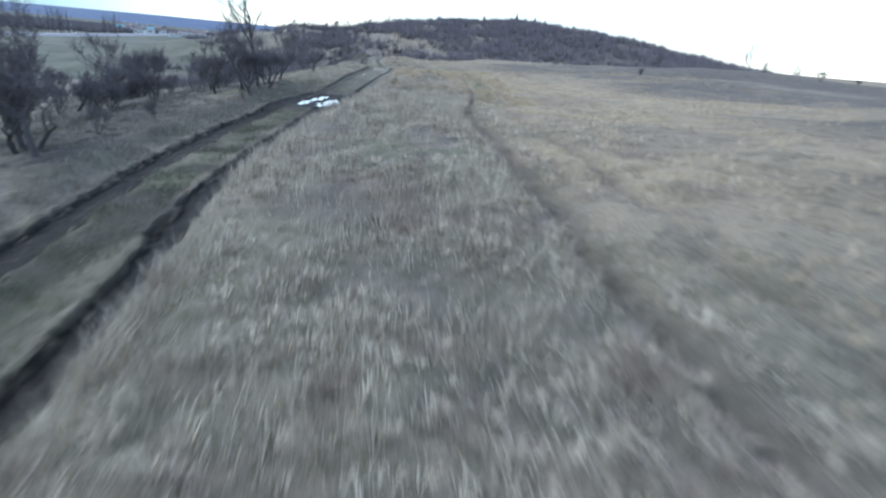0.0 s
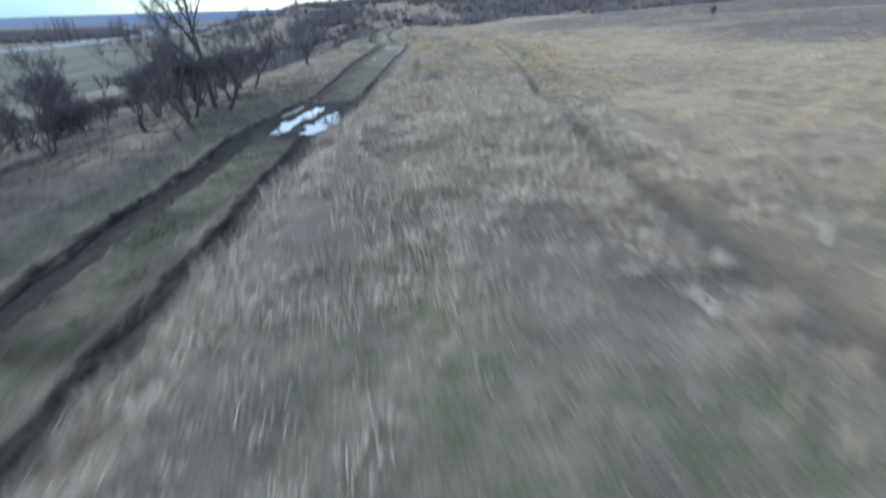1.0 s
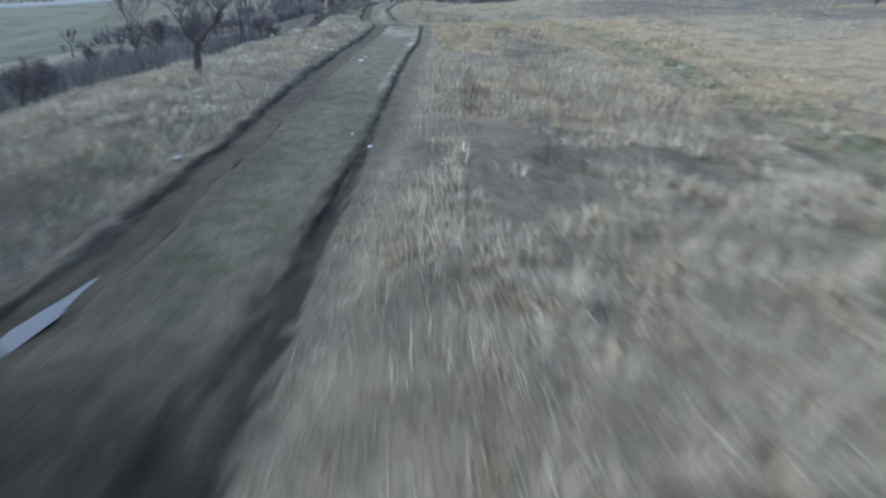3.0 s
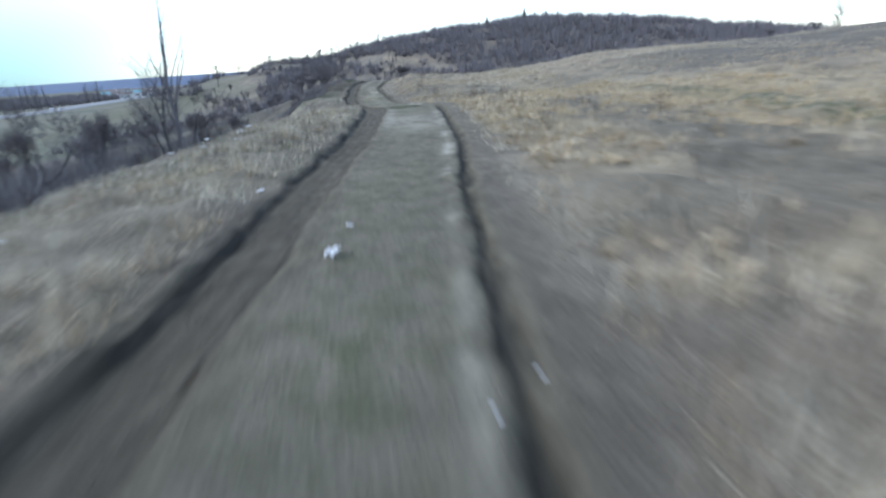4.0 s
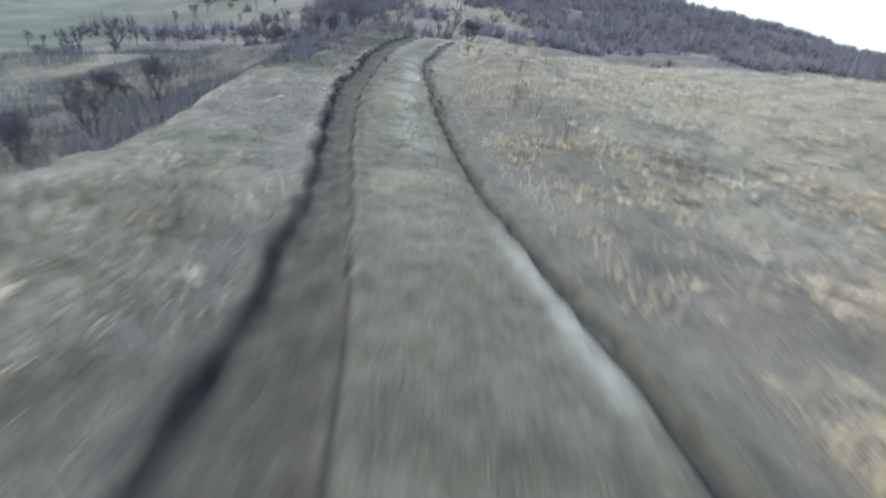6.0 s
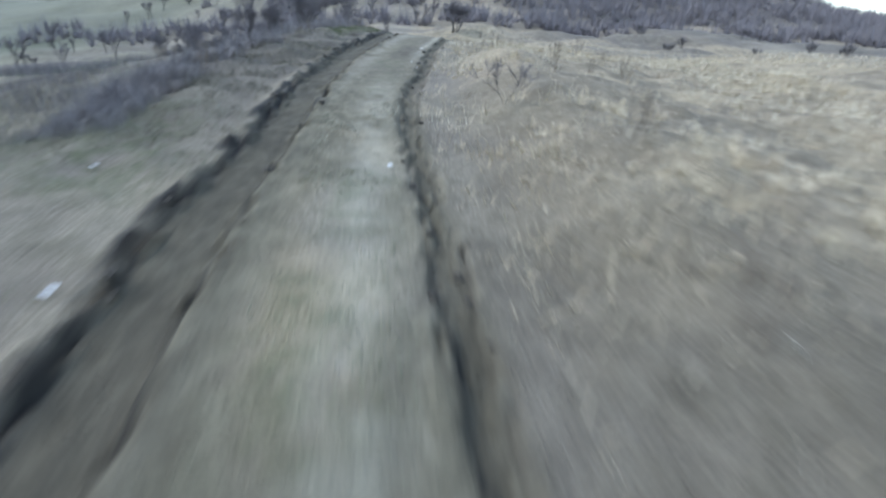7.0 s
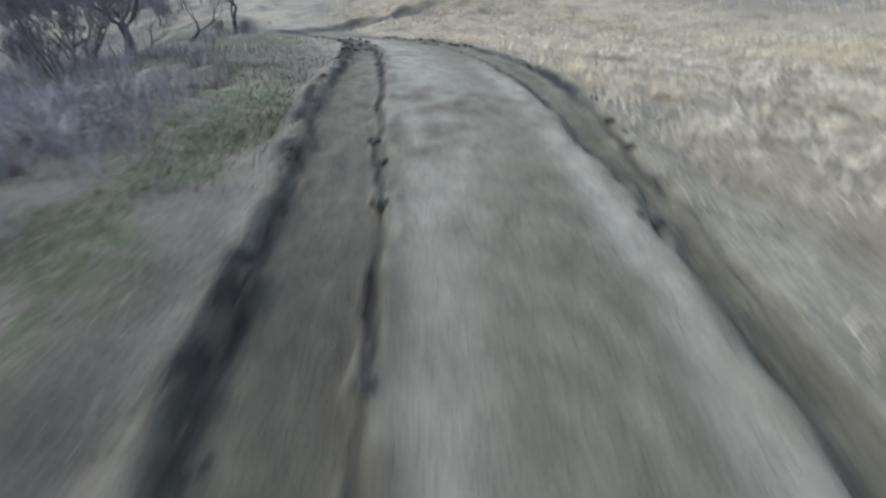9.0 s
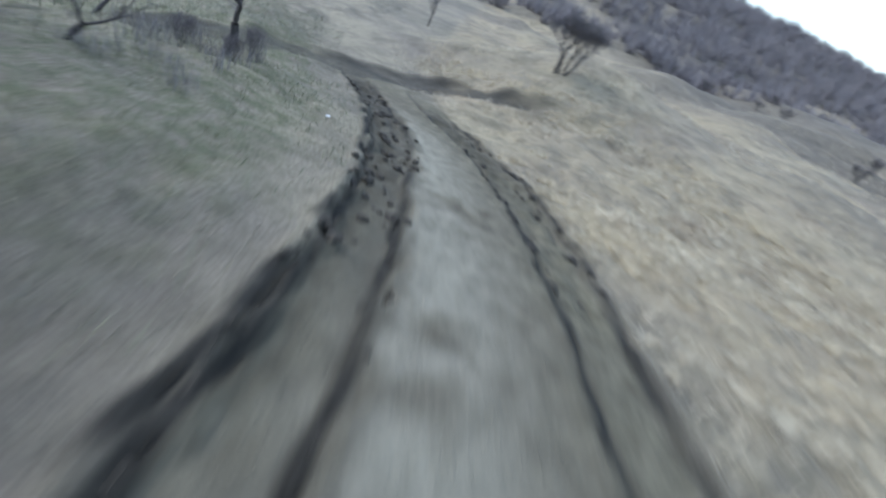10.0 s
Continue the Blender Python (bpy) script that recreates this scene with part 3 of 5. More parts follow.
    start = np.interp(x, [-90, -40, -5, 12, 25, 60, 200], [225, 222, 214, 190, 152, 142, 142])
    brush = smooth(-6, 8, y - start + 46 * (vnoise(x, y, 17) - 0.5) + 16 * (vnoise(x, y, 5) - 0.5)) * np.where(y < 420, 1, 0.5) * np.where(x > -90, 1, 0.3) * (0.45 + 0.55 * smooth(0.25, 0.55, vnoise(x, y, 7)))
    brush = np.maximum(brush, 0.6 * smooth(0.55, 0.66, vnoise(x, y, 9)) * smooth(105, 120, y) * (1 - smooth(240, 260, y)) * np.where(x > -70, 1, 0))
    brush = np.maximum(brush, 0.75 * smooth(0.5, 0.64, vnoise(x, y, 13) + 0.25 * (vnoise(x, y, 4) - 0.5)) * smooth(14, 22, d))
    brush = np.maximum(brush, 0.85 * smooth(4.2, 6.5, -d) * (1 - smooth(26, 40, -d)) * smooth(0.35 - 0.15 * smooth(52, 59, y), 0.65, vnoise(x, y, 6)))
    brush = np.maximum(brush, 0.95 * smooth(1.3, 2.2, -d) * (1 - smooth(20, 30, -d)) * (1 - smooth(26, 44, y)) * smooth(0.2, 0.55, vnoise(x, y, 2.4)))
    brush = np.maximum(brush, 0.75 * smooth(1.35, 2.6, -d) * (1 - smooth(20, 30, -d)) * smooth(64, 68, y) * (1 - smooth(72, 76, y)) * smooth(0.2, 0.5, vnoise(x, y, 1.9)))
    brush = np.maximum(brush, 0.7 * smooth(1.25, 1.8, -d) * (1 - smooth(10, 14, -d)) * smooth(68, 72, y) * (1 - smooth(74, 77, y)) * smooth(0.05, 0.4, vnoise(x, y, 1.2)))
    brush = np.maximum(brush, 0.25 * smooth(1.4, 2.0, d) * (1 - smooth(4.5, 7, d)) * smooth(28, 31, y) * (1 - smooth(34.5, 38, y)) * smooth(0.1, 0.5, vnoise(x, y, 0.9)))
    brown = np.maximum(brown, 0.55 * smooth(1.5, 2.2, d) * (1 - smooth(5, 7, d)) * smooth(34, 37, y) * (1 - smooth(53, 57, y)) * smooth(0.5, 0.68, vnoise(x * 0.9, y * 0.5, 1.5) + 0.3 * (vnoise(x, y, 0.5) - 0.5)))
    brush = np.maximum(brush, 0.6 * smooth(0.5, 0.64, vnoise(x * 0.35, y, 5.5)) * smooth(10, 15, d) * (1 - smooth(90, 110, y)))
    bare = smooth(52, 55, y) * (1 - smooth(67, 70, y)) * (1 - smooth(2.6, 4.2, d + 1.2 * (vnoise(x, y, 1.8) - 0.5))) + smooth(27, 29.5, y) * (1 - smooth(33, 35, y)) * (1 - smooth(3, 5, d)) * smooth(0.3, 0.6, vnoise(x, y * 0.4, 0.7))
    brown = np.maximum(brown, 0.75 * smooth(1.6, 2.2, d) * (1 - smooth(4.5, 6, d)) * smooth(29, 31, y) * (1 - smooth(32.2, 33.6, y)) * smooth(0.2, 0.5, vnoise(x, y, 0.8)))
    brown = np.maximum(brown, w * bare * smooth(1.1, 1.35, d) * (0.3 + 0.4 * vnoise(x, y, 0.6)))
    brush = np.maximum(brush, 0.75 * smooth(1.15, 1.5, -d) * (1 - smooth(8, 12, -d)) * smooth(64, 68, y) * (1 - smooth(80, 84, y)) * smooth(-0.1, 0.4, vnoise(x, y, 1.1)))
    brown = np.maximum(brown, (0.6 - 0.15 * smooth(68, 70, y)) * smooth(1.2, 1.8, d) * (1 - smooth(4.5, 7, d)) * smooth(63, 66, y) * (1 - smooth(76, 80, y)) * smooth(0.3 + 0.12 * smooth(68, 70, y), 0.55, 0.5 * vnoise(x, y, 1.4) + 0.5 * vnoise(x, y, 0.35)))
    brush = brush * (1 - 0.8 * fresh)
    # mud colour darkens the ground between the weeds of the left verge and in the middle of the track
    mud_and_shade = np.maximum(mud_and_shade, 0.34 * smooth(1.2, 1.4, -d) * (1 - smooth(2.6, 4, -d)) * smooth(67, 70, y) * (1 - smooth(75, 77.5, y)) * smooth(0.1, 0.6, vnoise(x, y, 0.5)))
    mud_and_shade = np.maximum(mud_and_shade, 0.22 * w * np.exp(-((d - 0.22) / 0.34) ** 4) * smooth(70.5, 72, y) * (1 - smooth(73, 74.5, y)))
    brush = np.maximum(brush, 0.55 * smooth(1.3, 1.7, -d) * (1 - smooth(4, 6, -d)) * smooth(44, 46, y) * (1 - smooth(49.5, 52, y)) * smooth(0.1, 0.5, vnoise(x, y, 0.8)))
    # dark strip outside the left rut: olive grass, plus lens falloff put into colour
    dark_verge = smooth(1.1, 1.3, -d) * (1 - smooth(1.6, 2.1, -d)) * smooth(29, 34, y) * (1 - smooth(55, 58, y)) * (1 - smooth(88, 92, y))
    brush = np.maximum(brush, 0.6 * dark_verge * (0.5 + 0.5 * vnoise(x, y, 0.7)))
    brush = np.maximum(brush, 0.3 * smooth(1.6, 2.6, d) * (1 - smooth(7, 9, d)) * (1 - smooth(22, 27, y)) * smooth(0.45, 0.7, vnoise(x, y, 1.5)))
    green = np.maximum(green, 0.6 * smooth(2.5, 3.2, d) * (1 - smooth(6.5, 8, d)) * smooth(8, 11, y) * (1 - smooth(21, 24, y)) * smooth(0.4, 0.62, vnoise(x, y, 1.9)))
    green = np.maximum(green, 0.5 * dark_verge * vnoise(x, y, 1.2))
    first, second = lane(x, y, SECOND)[0], lane(x - 1.55, y, SECOND)[0]
    between = np.exp(-(lane(x - 0.8, y, SECOND)[0] / 0.55) ** 4) * smooth(20, 26, y) * (1 - smooth(52, 58, y))
    green, gold = np.maximum(green, 0.95 * between), gold * (1 - 0.6 * between)
    worn = np.exp(-(first / 0.22) ** 2) + 0.6 * np.exp(-(second / 0.18) ** 2)
    worn = worn * (0.45 + 0.55 * smooth(0.15, 0.5, vnoise(x, y, 0.9))) * (1 - 0.3 * smooth(24, 40, y))
    brown = np.maximum(brown, 0.9 * np.clip(worn, 0, 1))
    # second lane: the mud colour darkens a broken line along it
    mud_and_shade = np.maximum(mud_and_shade, 0.3 * np.exp(-((first - 0.12) / 0.06) ** 2) * smooth(0.15, 0.5, vnoise(x, y, 0.4)) * (1 - smooth(14, 22, y)))
    mud_and_shade = np.maximum(mud_and_shade, 0.32 * np.exp(-((first - 0.05) / 0.1) ** 2) * (0.3 + 0.7 * smooth(0.3, 0.6, vnoise(x, y, 0.7))) * smooth(12, 18, y) * (1 - smooth(48, 56, y)))
    return dict(brown=brown, mud_and_shade=mud_and_shade, soil=soil, pale=pale, green=green, gold=gold, brush=brush, field=field)


def ground_sheet():
    rows, cols = XX.shape
    verts = np.stack([XX, YY, ZZ], -1).reshape(-1, 3)
    k = np.arange(rows * cols).reshape(rows, cols)
    a, b, c, d = k[:-1, :-1].ravel(), k[:-1, 1:].ravel(), k[1:, 1:].ravel(), k[1:, :-1].ravel()
    me = tri_mesh("ground", verts, np.stack([a, b, c, a, c, d], 1).reshape(-1, 3), EARTH)
    me.shade_smooth()
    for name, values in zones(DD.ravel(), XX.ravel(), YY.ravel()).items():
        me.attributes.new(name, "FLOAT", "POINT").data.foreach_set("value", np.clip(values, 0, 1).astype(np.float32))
    return thing("ground", me, "dry winter grassland slope with a rutted muddy track", "ground", kind="structure")


ground_sheet()


# ---------------------------------------------------------------- grass
def blades(name, x, y, height, width, lean, material, label):
    """One blade of dry grass at each place, as one object that nobody could count."""
    n = len(x)
    z = ground(x, y) - 0.02
    turn, tip = RNG.rand(n) * 2 * np.pi, RNG.rand(n) * 2 * np.pi
    h = height * (0.55 + 0.9 * RNG.rand(n))
    w = width * (0.6 + 0.8 * RNG.rand(n)) / 2
    l = lean * h * (0.3 + RNG.rand(n))
    base = np.stack([x, y, z], 1)
    side = np.stack([np.cos(turn) * w, np.sin(turn) * w, 0 * w], 1)
    knee = base + np.stack([np.cos(tip) * l * 0.35, np.sin(tip) * l * 0.35, h * 0.6], 1)
    top = base + np.stack([np.cos(tip) * l, np.sin(tip) * l, h], 1)
    verts = np.stack([base - side, base + side, knee - side * 0.7, knee + side * 0.7, top], 1).reshape(-1, 3)
    k = (5 * np.arange(n))[:, None]
    tris = np.concatenate([k + [0, 1, 3], k + [0, 3, 2], k + [2, 3, 4]], 1).reshape(-1, 3)
    return thing(name, tri_mesh(name, verts, tris, material), label, "grass", kind="stuff")


def sown(n, d0, d1, y0, y1, clump=0.5, size=0.45):
    """Places in a band beside the track, gathered into clumps."""
    d, y = RNG.uniform(d0, d1, n), RNG.uniform(y0, y1, n)
    keep = vnoise(d, y, size) + 0.5 * (vnoise(d, y, 2.7) - 0.5) > clump * (0.6 + 0.8 * RNG.rand(n))
    d, y = d[keep], y[keep]
    return d + mid(y), y, d


def off_track(x, y, d):
    z = zones(d, x, y)
    # blades are sparser on the dark strip by the left rut
    dark_verge = np.exp(-((d + 1.45) / 0.3) ** 4) * smooth(29, 34, y)
    keep = (z["soil"] + z["brown"] + 1.5 * z["mud_and_shade"] + z["pale"] + 0.35 * dark_verge + 0.5 * np.where(d > 0, z["brush"], 0)) < 0.45 * (0.4 + RNG.rand(len(x)))
    return x[keep], y[keep]


blades("dry_grass", *off_track(*sown(220000, 0.5, 9, -3, 98, 0.55, 0.3)), 0.1, 0.008, 0.9, STRAW, "short matted dry straw-coloured grass beside the track")
blades("tall_grass", *off_track(*sown(110000, 1.3, 6.5, -3, 40, 0.62, 0.5)), 0.27, 0.006, 0.5, STALK, "taller grey dead grass and stalks on the verge")
blades("bank_grass", *off_track(*sown(54000, -5.0, -1.2, 28, 56, 0.48, 0.5)), 0.17, 0.006, 0.7, STALK, "grey dead grass on the bank below the track")
blades("far_grass", *off_track(*sown(90000, 6, 30, 60, 125, 0.5, 0.9)), 0.15, 0.013, 0.9, STRAW, "tufted bleached grass of the far field")
blades("field_grass", *off_track(*sown(80000, 6, 30, -3, 61, 0.5, 0.9)), 0.15, 0.013, 0.9, GOLDEN, "tufted dry grass of the rising field")
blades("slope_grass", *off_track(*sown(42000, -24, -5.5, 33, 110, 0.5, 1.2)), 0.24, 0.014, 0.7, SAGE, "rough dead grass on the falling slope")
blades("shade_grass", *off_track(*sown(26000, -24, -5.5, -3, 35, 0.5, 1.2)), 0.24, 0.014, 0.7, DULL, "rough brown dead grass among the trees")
blades("green_grass", *off_track(*sown(16000, -2.35, -1.4, 75, 80.5, 0.5, 0.6)), 0.06, 0.008, 0.6, GREENS, "fresh green grass patch beside the left rut")
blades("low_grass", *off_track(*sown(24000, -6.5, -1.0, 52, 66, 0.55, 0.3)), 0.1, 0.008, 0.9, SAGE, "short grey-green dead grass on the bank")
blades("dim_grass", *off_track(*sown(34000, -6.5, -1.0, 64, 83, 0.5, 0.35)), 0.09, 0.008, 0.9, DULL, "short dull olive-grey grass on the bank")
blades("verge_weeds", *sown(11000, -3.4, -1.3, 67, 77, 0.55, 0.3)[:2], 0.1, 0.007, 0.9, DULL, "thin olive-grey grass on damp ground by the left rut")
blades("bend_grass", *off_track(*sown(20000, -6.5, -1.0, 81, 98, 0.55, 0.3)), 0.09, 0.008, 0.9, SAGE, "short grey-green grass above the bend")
blades("haze_weeds", *off_track(*sown(18000, -5.0, -2.2, 73, 83, 0.5, 0.8)), 0.2, 0.007, 0.6, WEEDY, "low purple-grey dead weeds below the track")
blades("bank_straw", *off_track(*sown(24000, -6.0, -1.0, 30, 43, 0.55, 0.3)), 0.1, 0.008, 0.9, STRAW, "short matted straw-coloured grass on the bank")
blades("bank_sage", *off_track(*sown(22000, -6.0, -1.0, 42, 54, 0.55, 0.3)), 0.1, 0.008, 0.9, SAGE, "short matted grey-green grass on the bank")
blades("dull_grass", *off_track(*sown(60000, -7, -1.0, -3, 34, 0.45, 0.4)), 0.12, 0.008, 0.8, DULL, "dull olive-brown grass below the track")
blades("pale_tufts", *off_track(*sown(75000, 1.2, 9, 56, 100, 0.7, 0.4)), 0.17, 0.009, 0.75, STRAW, "bleached tussocks of dead grass in the field")
blades("tuft_grass", *off_track(*sown(40000, 1.2, 9, 34, 57, 0.7, 0.4)), 0.17, 0.009, 0.75, GOLDEN, "golden tussocks of dead grass in the field")
blades("edge_grass", *sown(16000, 1.28, 1.8, -3, 23, 0.5, 0.4)[:2], 0.3, 0.007, 0.6, STALK, "tall pale grass hanging over the edge of the rut")
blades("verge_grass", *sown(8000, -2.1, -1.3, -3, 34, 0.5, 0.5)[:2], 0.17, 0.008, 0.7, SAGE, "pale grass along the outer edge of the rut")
blades("middle_grass", *sown(16000, -0.5, 0.55, -3, 22.5, 0.62, 0.5)[:2], 0.09, 0.009, 0.8, GREENS, "low green grass between the ruts")
blades("middle_straw", *sown(16000, -0.5, 0.55, -3, 22, 0.72, 0.35)[:2], 0.1, 0.009, 0.8, SAGE, "pale tufts of dead grass between the ruts")
blades("hollow_weeds", *off_track(*sown(62000, -22, -4.6, 55, 86, 0.52, 2.0)), 0.45, 0.012, 0.5, WEEDY, "thick grey-purple dead weeds filling the hollow")
blades("bank_weeds", *off_track(*sown(16000, -5.5, -2.4, 65, 72, 0.5, 0.8)), 0.2, 0.009, 0.6, WEEDY, "dull purple-grey dead weeds on the bank")
blades("bend_weeds", *off_track(*sown(5000, -4.6, -2.6, 85, 90, 0.5, 0.5)), 0.26, 0.005, 0.45, WEEDY, "thin brown dead stalks under the trees by the bend")
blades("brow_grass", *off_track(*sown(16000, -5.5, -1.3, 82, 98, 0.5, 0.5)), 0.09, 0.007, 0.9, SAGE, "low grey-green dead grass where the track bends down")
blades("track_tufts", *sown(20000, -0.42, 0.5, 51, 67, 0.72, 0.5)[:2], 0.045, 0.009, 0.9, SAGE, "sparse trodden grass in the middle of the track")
blades("slope_weeds", *off_track(*sown(34000, -22, -6.2, 40, 58, 0.5, 2.2)), 0.7, 0.014, 0.4, WEEDY, "tall grey-purple dead weeds on the slope")


def tussocks(name, n, d0, d1, y0, y1, per, height, width, material, label):
    """Bunches of grass: blades that fan out from common feet, between trodden gaps."""
    x, y, d = sown(n, d0, d1, y0, y1, 0.5, 1.1)
    x, y = off_track(x, y, d)
    n = len(x)
    size = (0.5 + 0.9 * RNG.rand(n))[:, None]
    a, r = RNG.rand(n, per) * 2 * np.pi, np.sqrt(RNG.rand(n, per))
    fx, fy = x[:, None] + 0.07 * size * r * np.cos(a), y[:, None] + 0.07 * size * r * np.sin(a)
    h = height * size * (1.1 - 0.6 * r) * (0.7 + 0.6 * RNG.rand(n, per))
    out = height * size * r * (0.5 + 0.7 * RNG.rand(n, per))
    foot = np.stack([fx, fy, np.broadcast_to(ground(x, y)[:, None] - 0.02, fx.shape)], -1)
    side = 0.5 * width * (0.6 + 0.8 * RNG.rand(n, per))[..., None] * np.stack([-np.sin(a), np.cos(a), 0 * a], -1)
    knee = foot + np.stack([0.4 * out * np.cos(a), 0.4 * out * np.sin(a), 0.7 * h], -1)
    top = foot + np.stack([out * np.cos(a), out * np.sin(a), h * (1 - 0.25 * r)], -1)
    verts = np.stack([foot - side, foot + side, knee - 0.8 * side, knee + 0.8 * side, top], 2).reshape(-1, 3)
    k = (5 * np.arange(n * per))[:, None]
    tris = np.concatenate([k + [0, 1, 3], k + [0, 3, 2], k + [2, 3, 4]], 1).reshape(-1, 3)
    return thing(name, tri_mesh(name, verts, tris, material), label, "grass", kind="stuff")


tussocks("verge_tussocks", 6500, 1.5, 7.5, -2, 34, 20, 0.2, 0.007, STALK, "bunched pale dead grass on the wide verge")
tussocks("gold_tussocks", 7000, 1.5, 10, 26, 60, 18, 0.16, 0.008, GOLDEN, "bunched golden dead grass in the field")
tussocks("field_tussocks", 6000, 1.3, 9, 58, 98, 18, 0.15, 0.008, STRAW, "bunched bleached grass in the field")
tussocks("bank_tussocks", 2000, -5, -1.4, 30, 57, 18, 0.17, 0.008, STRAW, "bunched pale grass on the bank")
tussocks("scrub_tussocks", 2300, -7, -2.6, 66, 81, 26, 0.34, 0.008, WEEDY, "bunched purple-grey dead weeds below the bank")
# ---------------------------------------------------------------- bare trees and shrubs
class Sticks:
    """Collects tapered tubes into one mesh."""

    def __init__(self):
        self.verts, self.faces = [], []

    def tube(self, points, radii, sides):
        first = len(self.verts)
        for k, (p, r) in enumerate(zip(points, radii)):
            way = (points[min(k + 1, len(points) - 1)] - points[max(k - 1, 0)]).normalized()
            u = way.orthogonal().normalized()
            v = way.cross(u)
            for s in range(sides):
                a = 2 * math.pi * s / sides
                self.verts.append(tuple(p + (u * math.cos(a) + v * math.sin(a)) * r))
        for k in range(len(points) - 1):
            for s in range(sides):
                a, b = first + k * sides + s, first + k * sides + (s + 1) % sides
                self.faces.append((a, b, b + sides, a + sides))

    def mesh(self, name, material):
        return mesh_of(name, self.verts, self.faces, material)


def grow(rnd, wood, twigs, start, way, length, radius, level, levels, spread, droop, fine=0.0055):
    """One limb with its side limbs."""
    steps = 5 if level == 0 else (4 if level < levels else 3)
    points, radii, at, now = [start], [radius], start.copy(), way.normalized()
    for k in range(steps):
        jolt = Vector((rnd.gauss(0, 1), rnd.gauss(0, 1), rnd.gauss(0, 0.6))) * (0.1 + 0.07 * level)
        now = (now + jolt + Vector((0, 0, 0.09 - droop * level))).normalized()
        at = at + now * length / steps
        points.append(at.copy())
        radii.append(max(radius * (1 - 0.8 * (k + 1) / steps), fine))
    (wood if level < min(2, levels - 1) else twigs).tube(points, radii, 6 if level == 0 else (4 if level < 2 else 3))
    if level >= levels:
        return
    count = {0: 11, 1: 8, 2: 7, 3: 4}[level]
    for k in range(count):
        s = (0.13 + 0.87 * (k + rnd.random()) / count) if level == 0 else (0.15 + 0.85 * (k + rnd.random()) / count)
        i = min(int(s * steps), steps - 1)
        base = points[i].lerp(points[i + 1], s * steps - i)
        turn = rnd.uniform(0, 2 * math.pi)
        out = Vector((math.cos(turn), math.sin(turn), rnd.uniform(-0.1, 0.5)))
        aim = (now * (0.75 / spread) + out * spread).normalized()
        grow(rnd, wood, twigs, base, aim, length * rnd.uniform(0.42, 0.66) * (1.15 - 0.55 * s), radius * 0.5 * (1.1 - 0.6 * s), level + 1, levels, spread, droop, fine)


def fork(rnd, wood, twigs, start, way, length, radius, level, last, spread, bent, fine, rise):
    """A crooked limb that forks again and again into thinner ones, with side twigs."""
    points, radii, at, now = [start], [radius], start.copy(), way.normalized()
    steps = 4 if level < 2 else 3
    for k in range(steps):
        jolt = Vector((rnd.gauss(0, 1), rnd.gauss(0, 1), rnd.gauss(0, 0.7))) * bent
        now = (now + jolt + Vector((0, 0, rise))).normalized()
        at = at + now * length / steps
        points.append(at.copy())
        radii.append(max(radius * (1 - 0.32 * (k + 1) / steps), fine))
    (wood if level < 3 else twigs).tube(points, radii, 7 if level == 0 else (5 if level < 3 else 3))
    if level >= last:
        return
    for k in range(2 if rnd.random() < 0.55 else 3):
        turn = rnd.uniform(0, 2 * math.pi)
        out = Vector((math.cos(turn), math.sin(turn), rnd.uniform(-0.1, 0.7)))
        fork(rnd, wood, twigs, at, now + out * spread * rnd.uniform(0.6, 1.2), length * rnd.uniform(0.66, 0.9), radii[-1] * rnd.uniform(0.6, 0.8), level + 1, last, spread, bent, fine, rise)
    if level >= 1:
        for k in range(3 if level < 3 else 4):
            i = rnd.randrange(steps)
            base = points[i].lerp(points[i + 1], rnd.random())
            turn = rnd.uniform(0, 2 * math.pi)
            aim = (now * 0.5 + Vector((math.cos(turn), math.sin(turn), rnd.uniform(0, 0.6)))).normalized()
            reach = length * rnd.uniform(0.3, 0.6)
            bow = Vector((rnd.gauss(0, 1), rnd.gauss(0, 1), rnd.gauss(0, 1))) * 0.12 * reach
            twigs.tube([base, base + aim * reach * 0.55 + bow, base + aim * reach], [max(radius * 0.3, fine), max(radius * 0.2, fine), fine * 0.7], 3)


def forked_tree(seed, height, stems=1, last=6, spread=0.66, bent=0.15, lean=0.12, thick=0.022, fine=0.006, bole=0.26, rise=0.13, name="bare_tree", label="", category="tree"):
    """A leafless tree with a short trunk that forks low, or a shrub of many such stems. Foot at the origin."""
    rnd = random.Random(seed)
    top = tagged(new(name), label, category)
    crown = Sticks()
    for k in range(stems):
        wood = Sticks()
        a = rnd.uniform(0, 2 * math.pi)
        tilt = lean if stems == 1 else rnd.uniform(0.15, 0.7)
        foot = Vector((math.cos(a), math.sin(a), 0)) * (0.0 if stems == 1 else 0.07 * height * rnd.random())
        grip = Vector((math.cos(a) * tilt, math.sin(a) * tilt, 1)).normalized()
        first = height * bole
        fork(rnd, wood, crown, foot - grip * 0.12, grip, first, height * thick * (1 if stems == 1 else 0.5), 0, last, spread, bent, fine, rise)
        part("trunk" if stems == 1 else "stem", wood.mesh("trunk", BARK), top)
    part("crown", crown.mesh("crown", TWIGS), top)
    return top


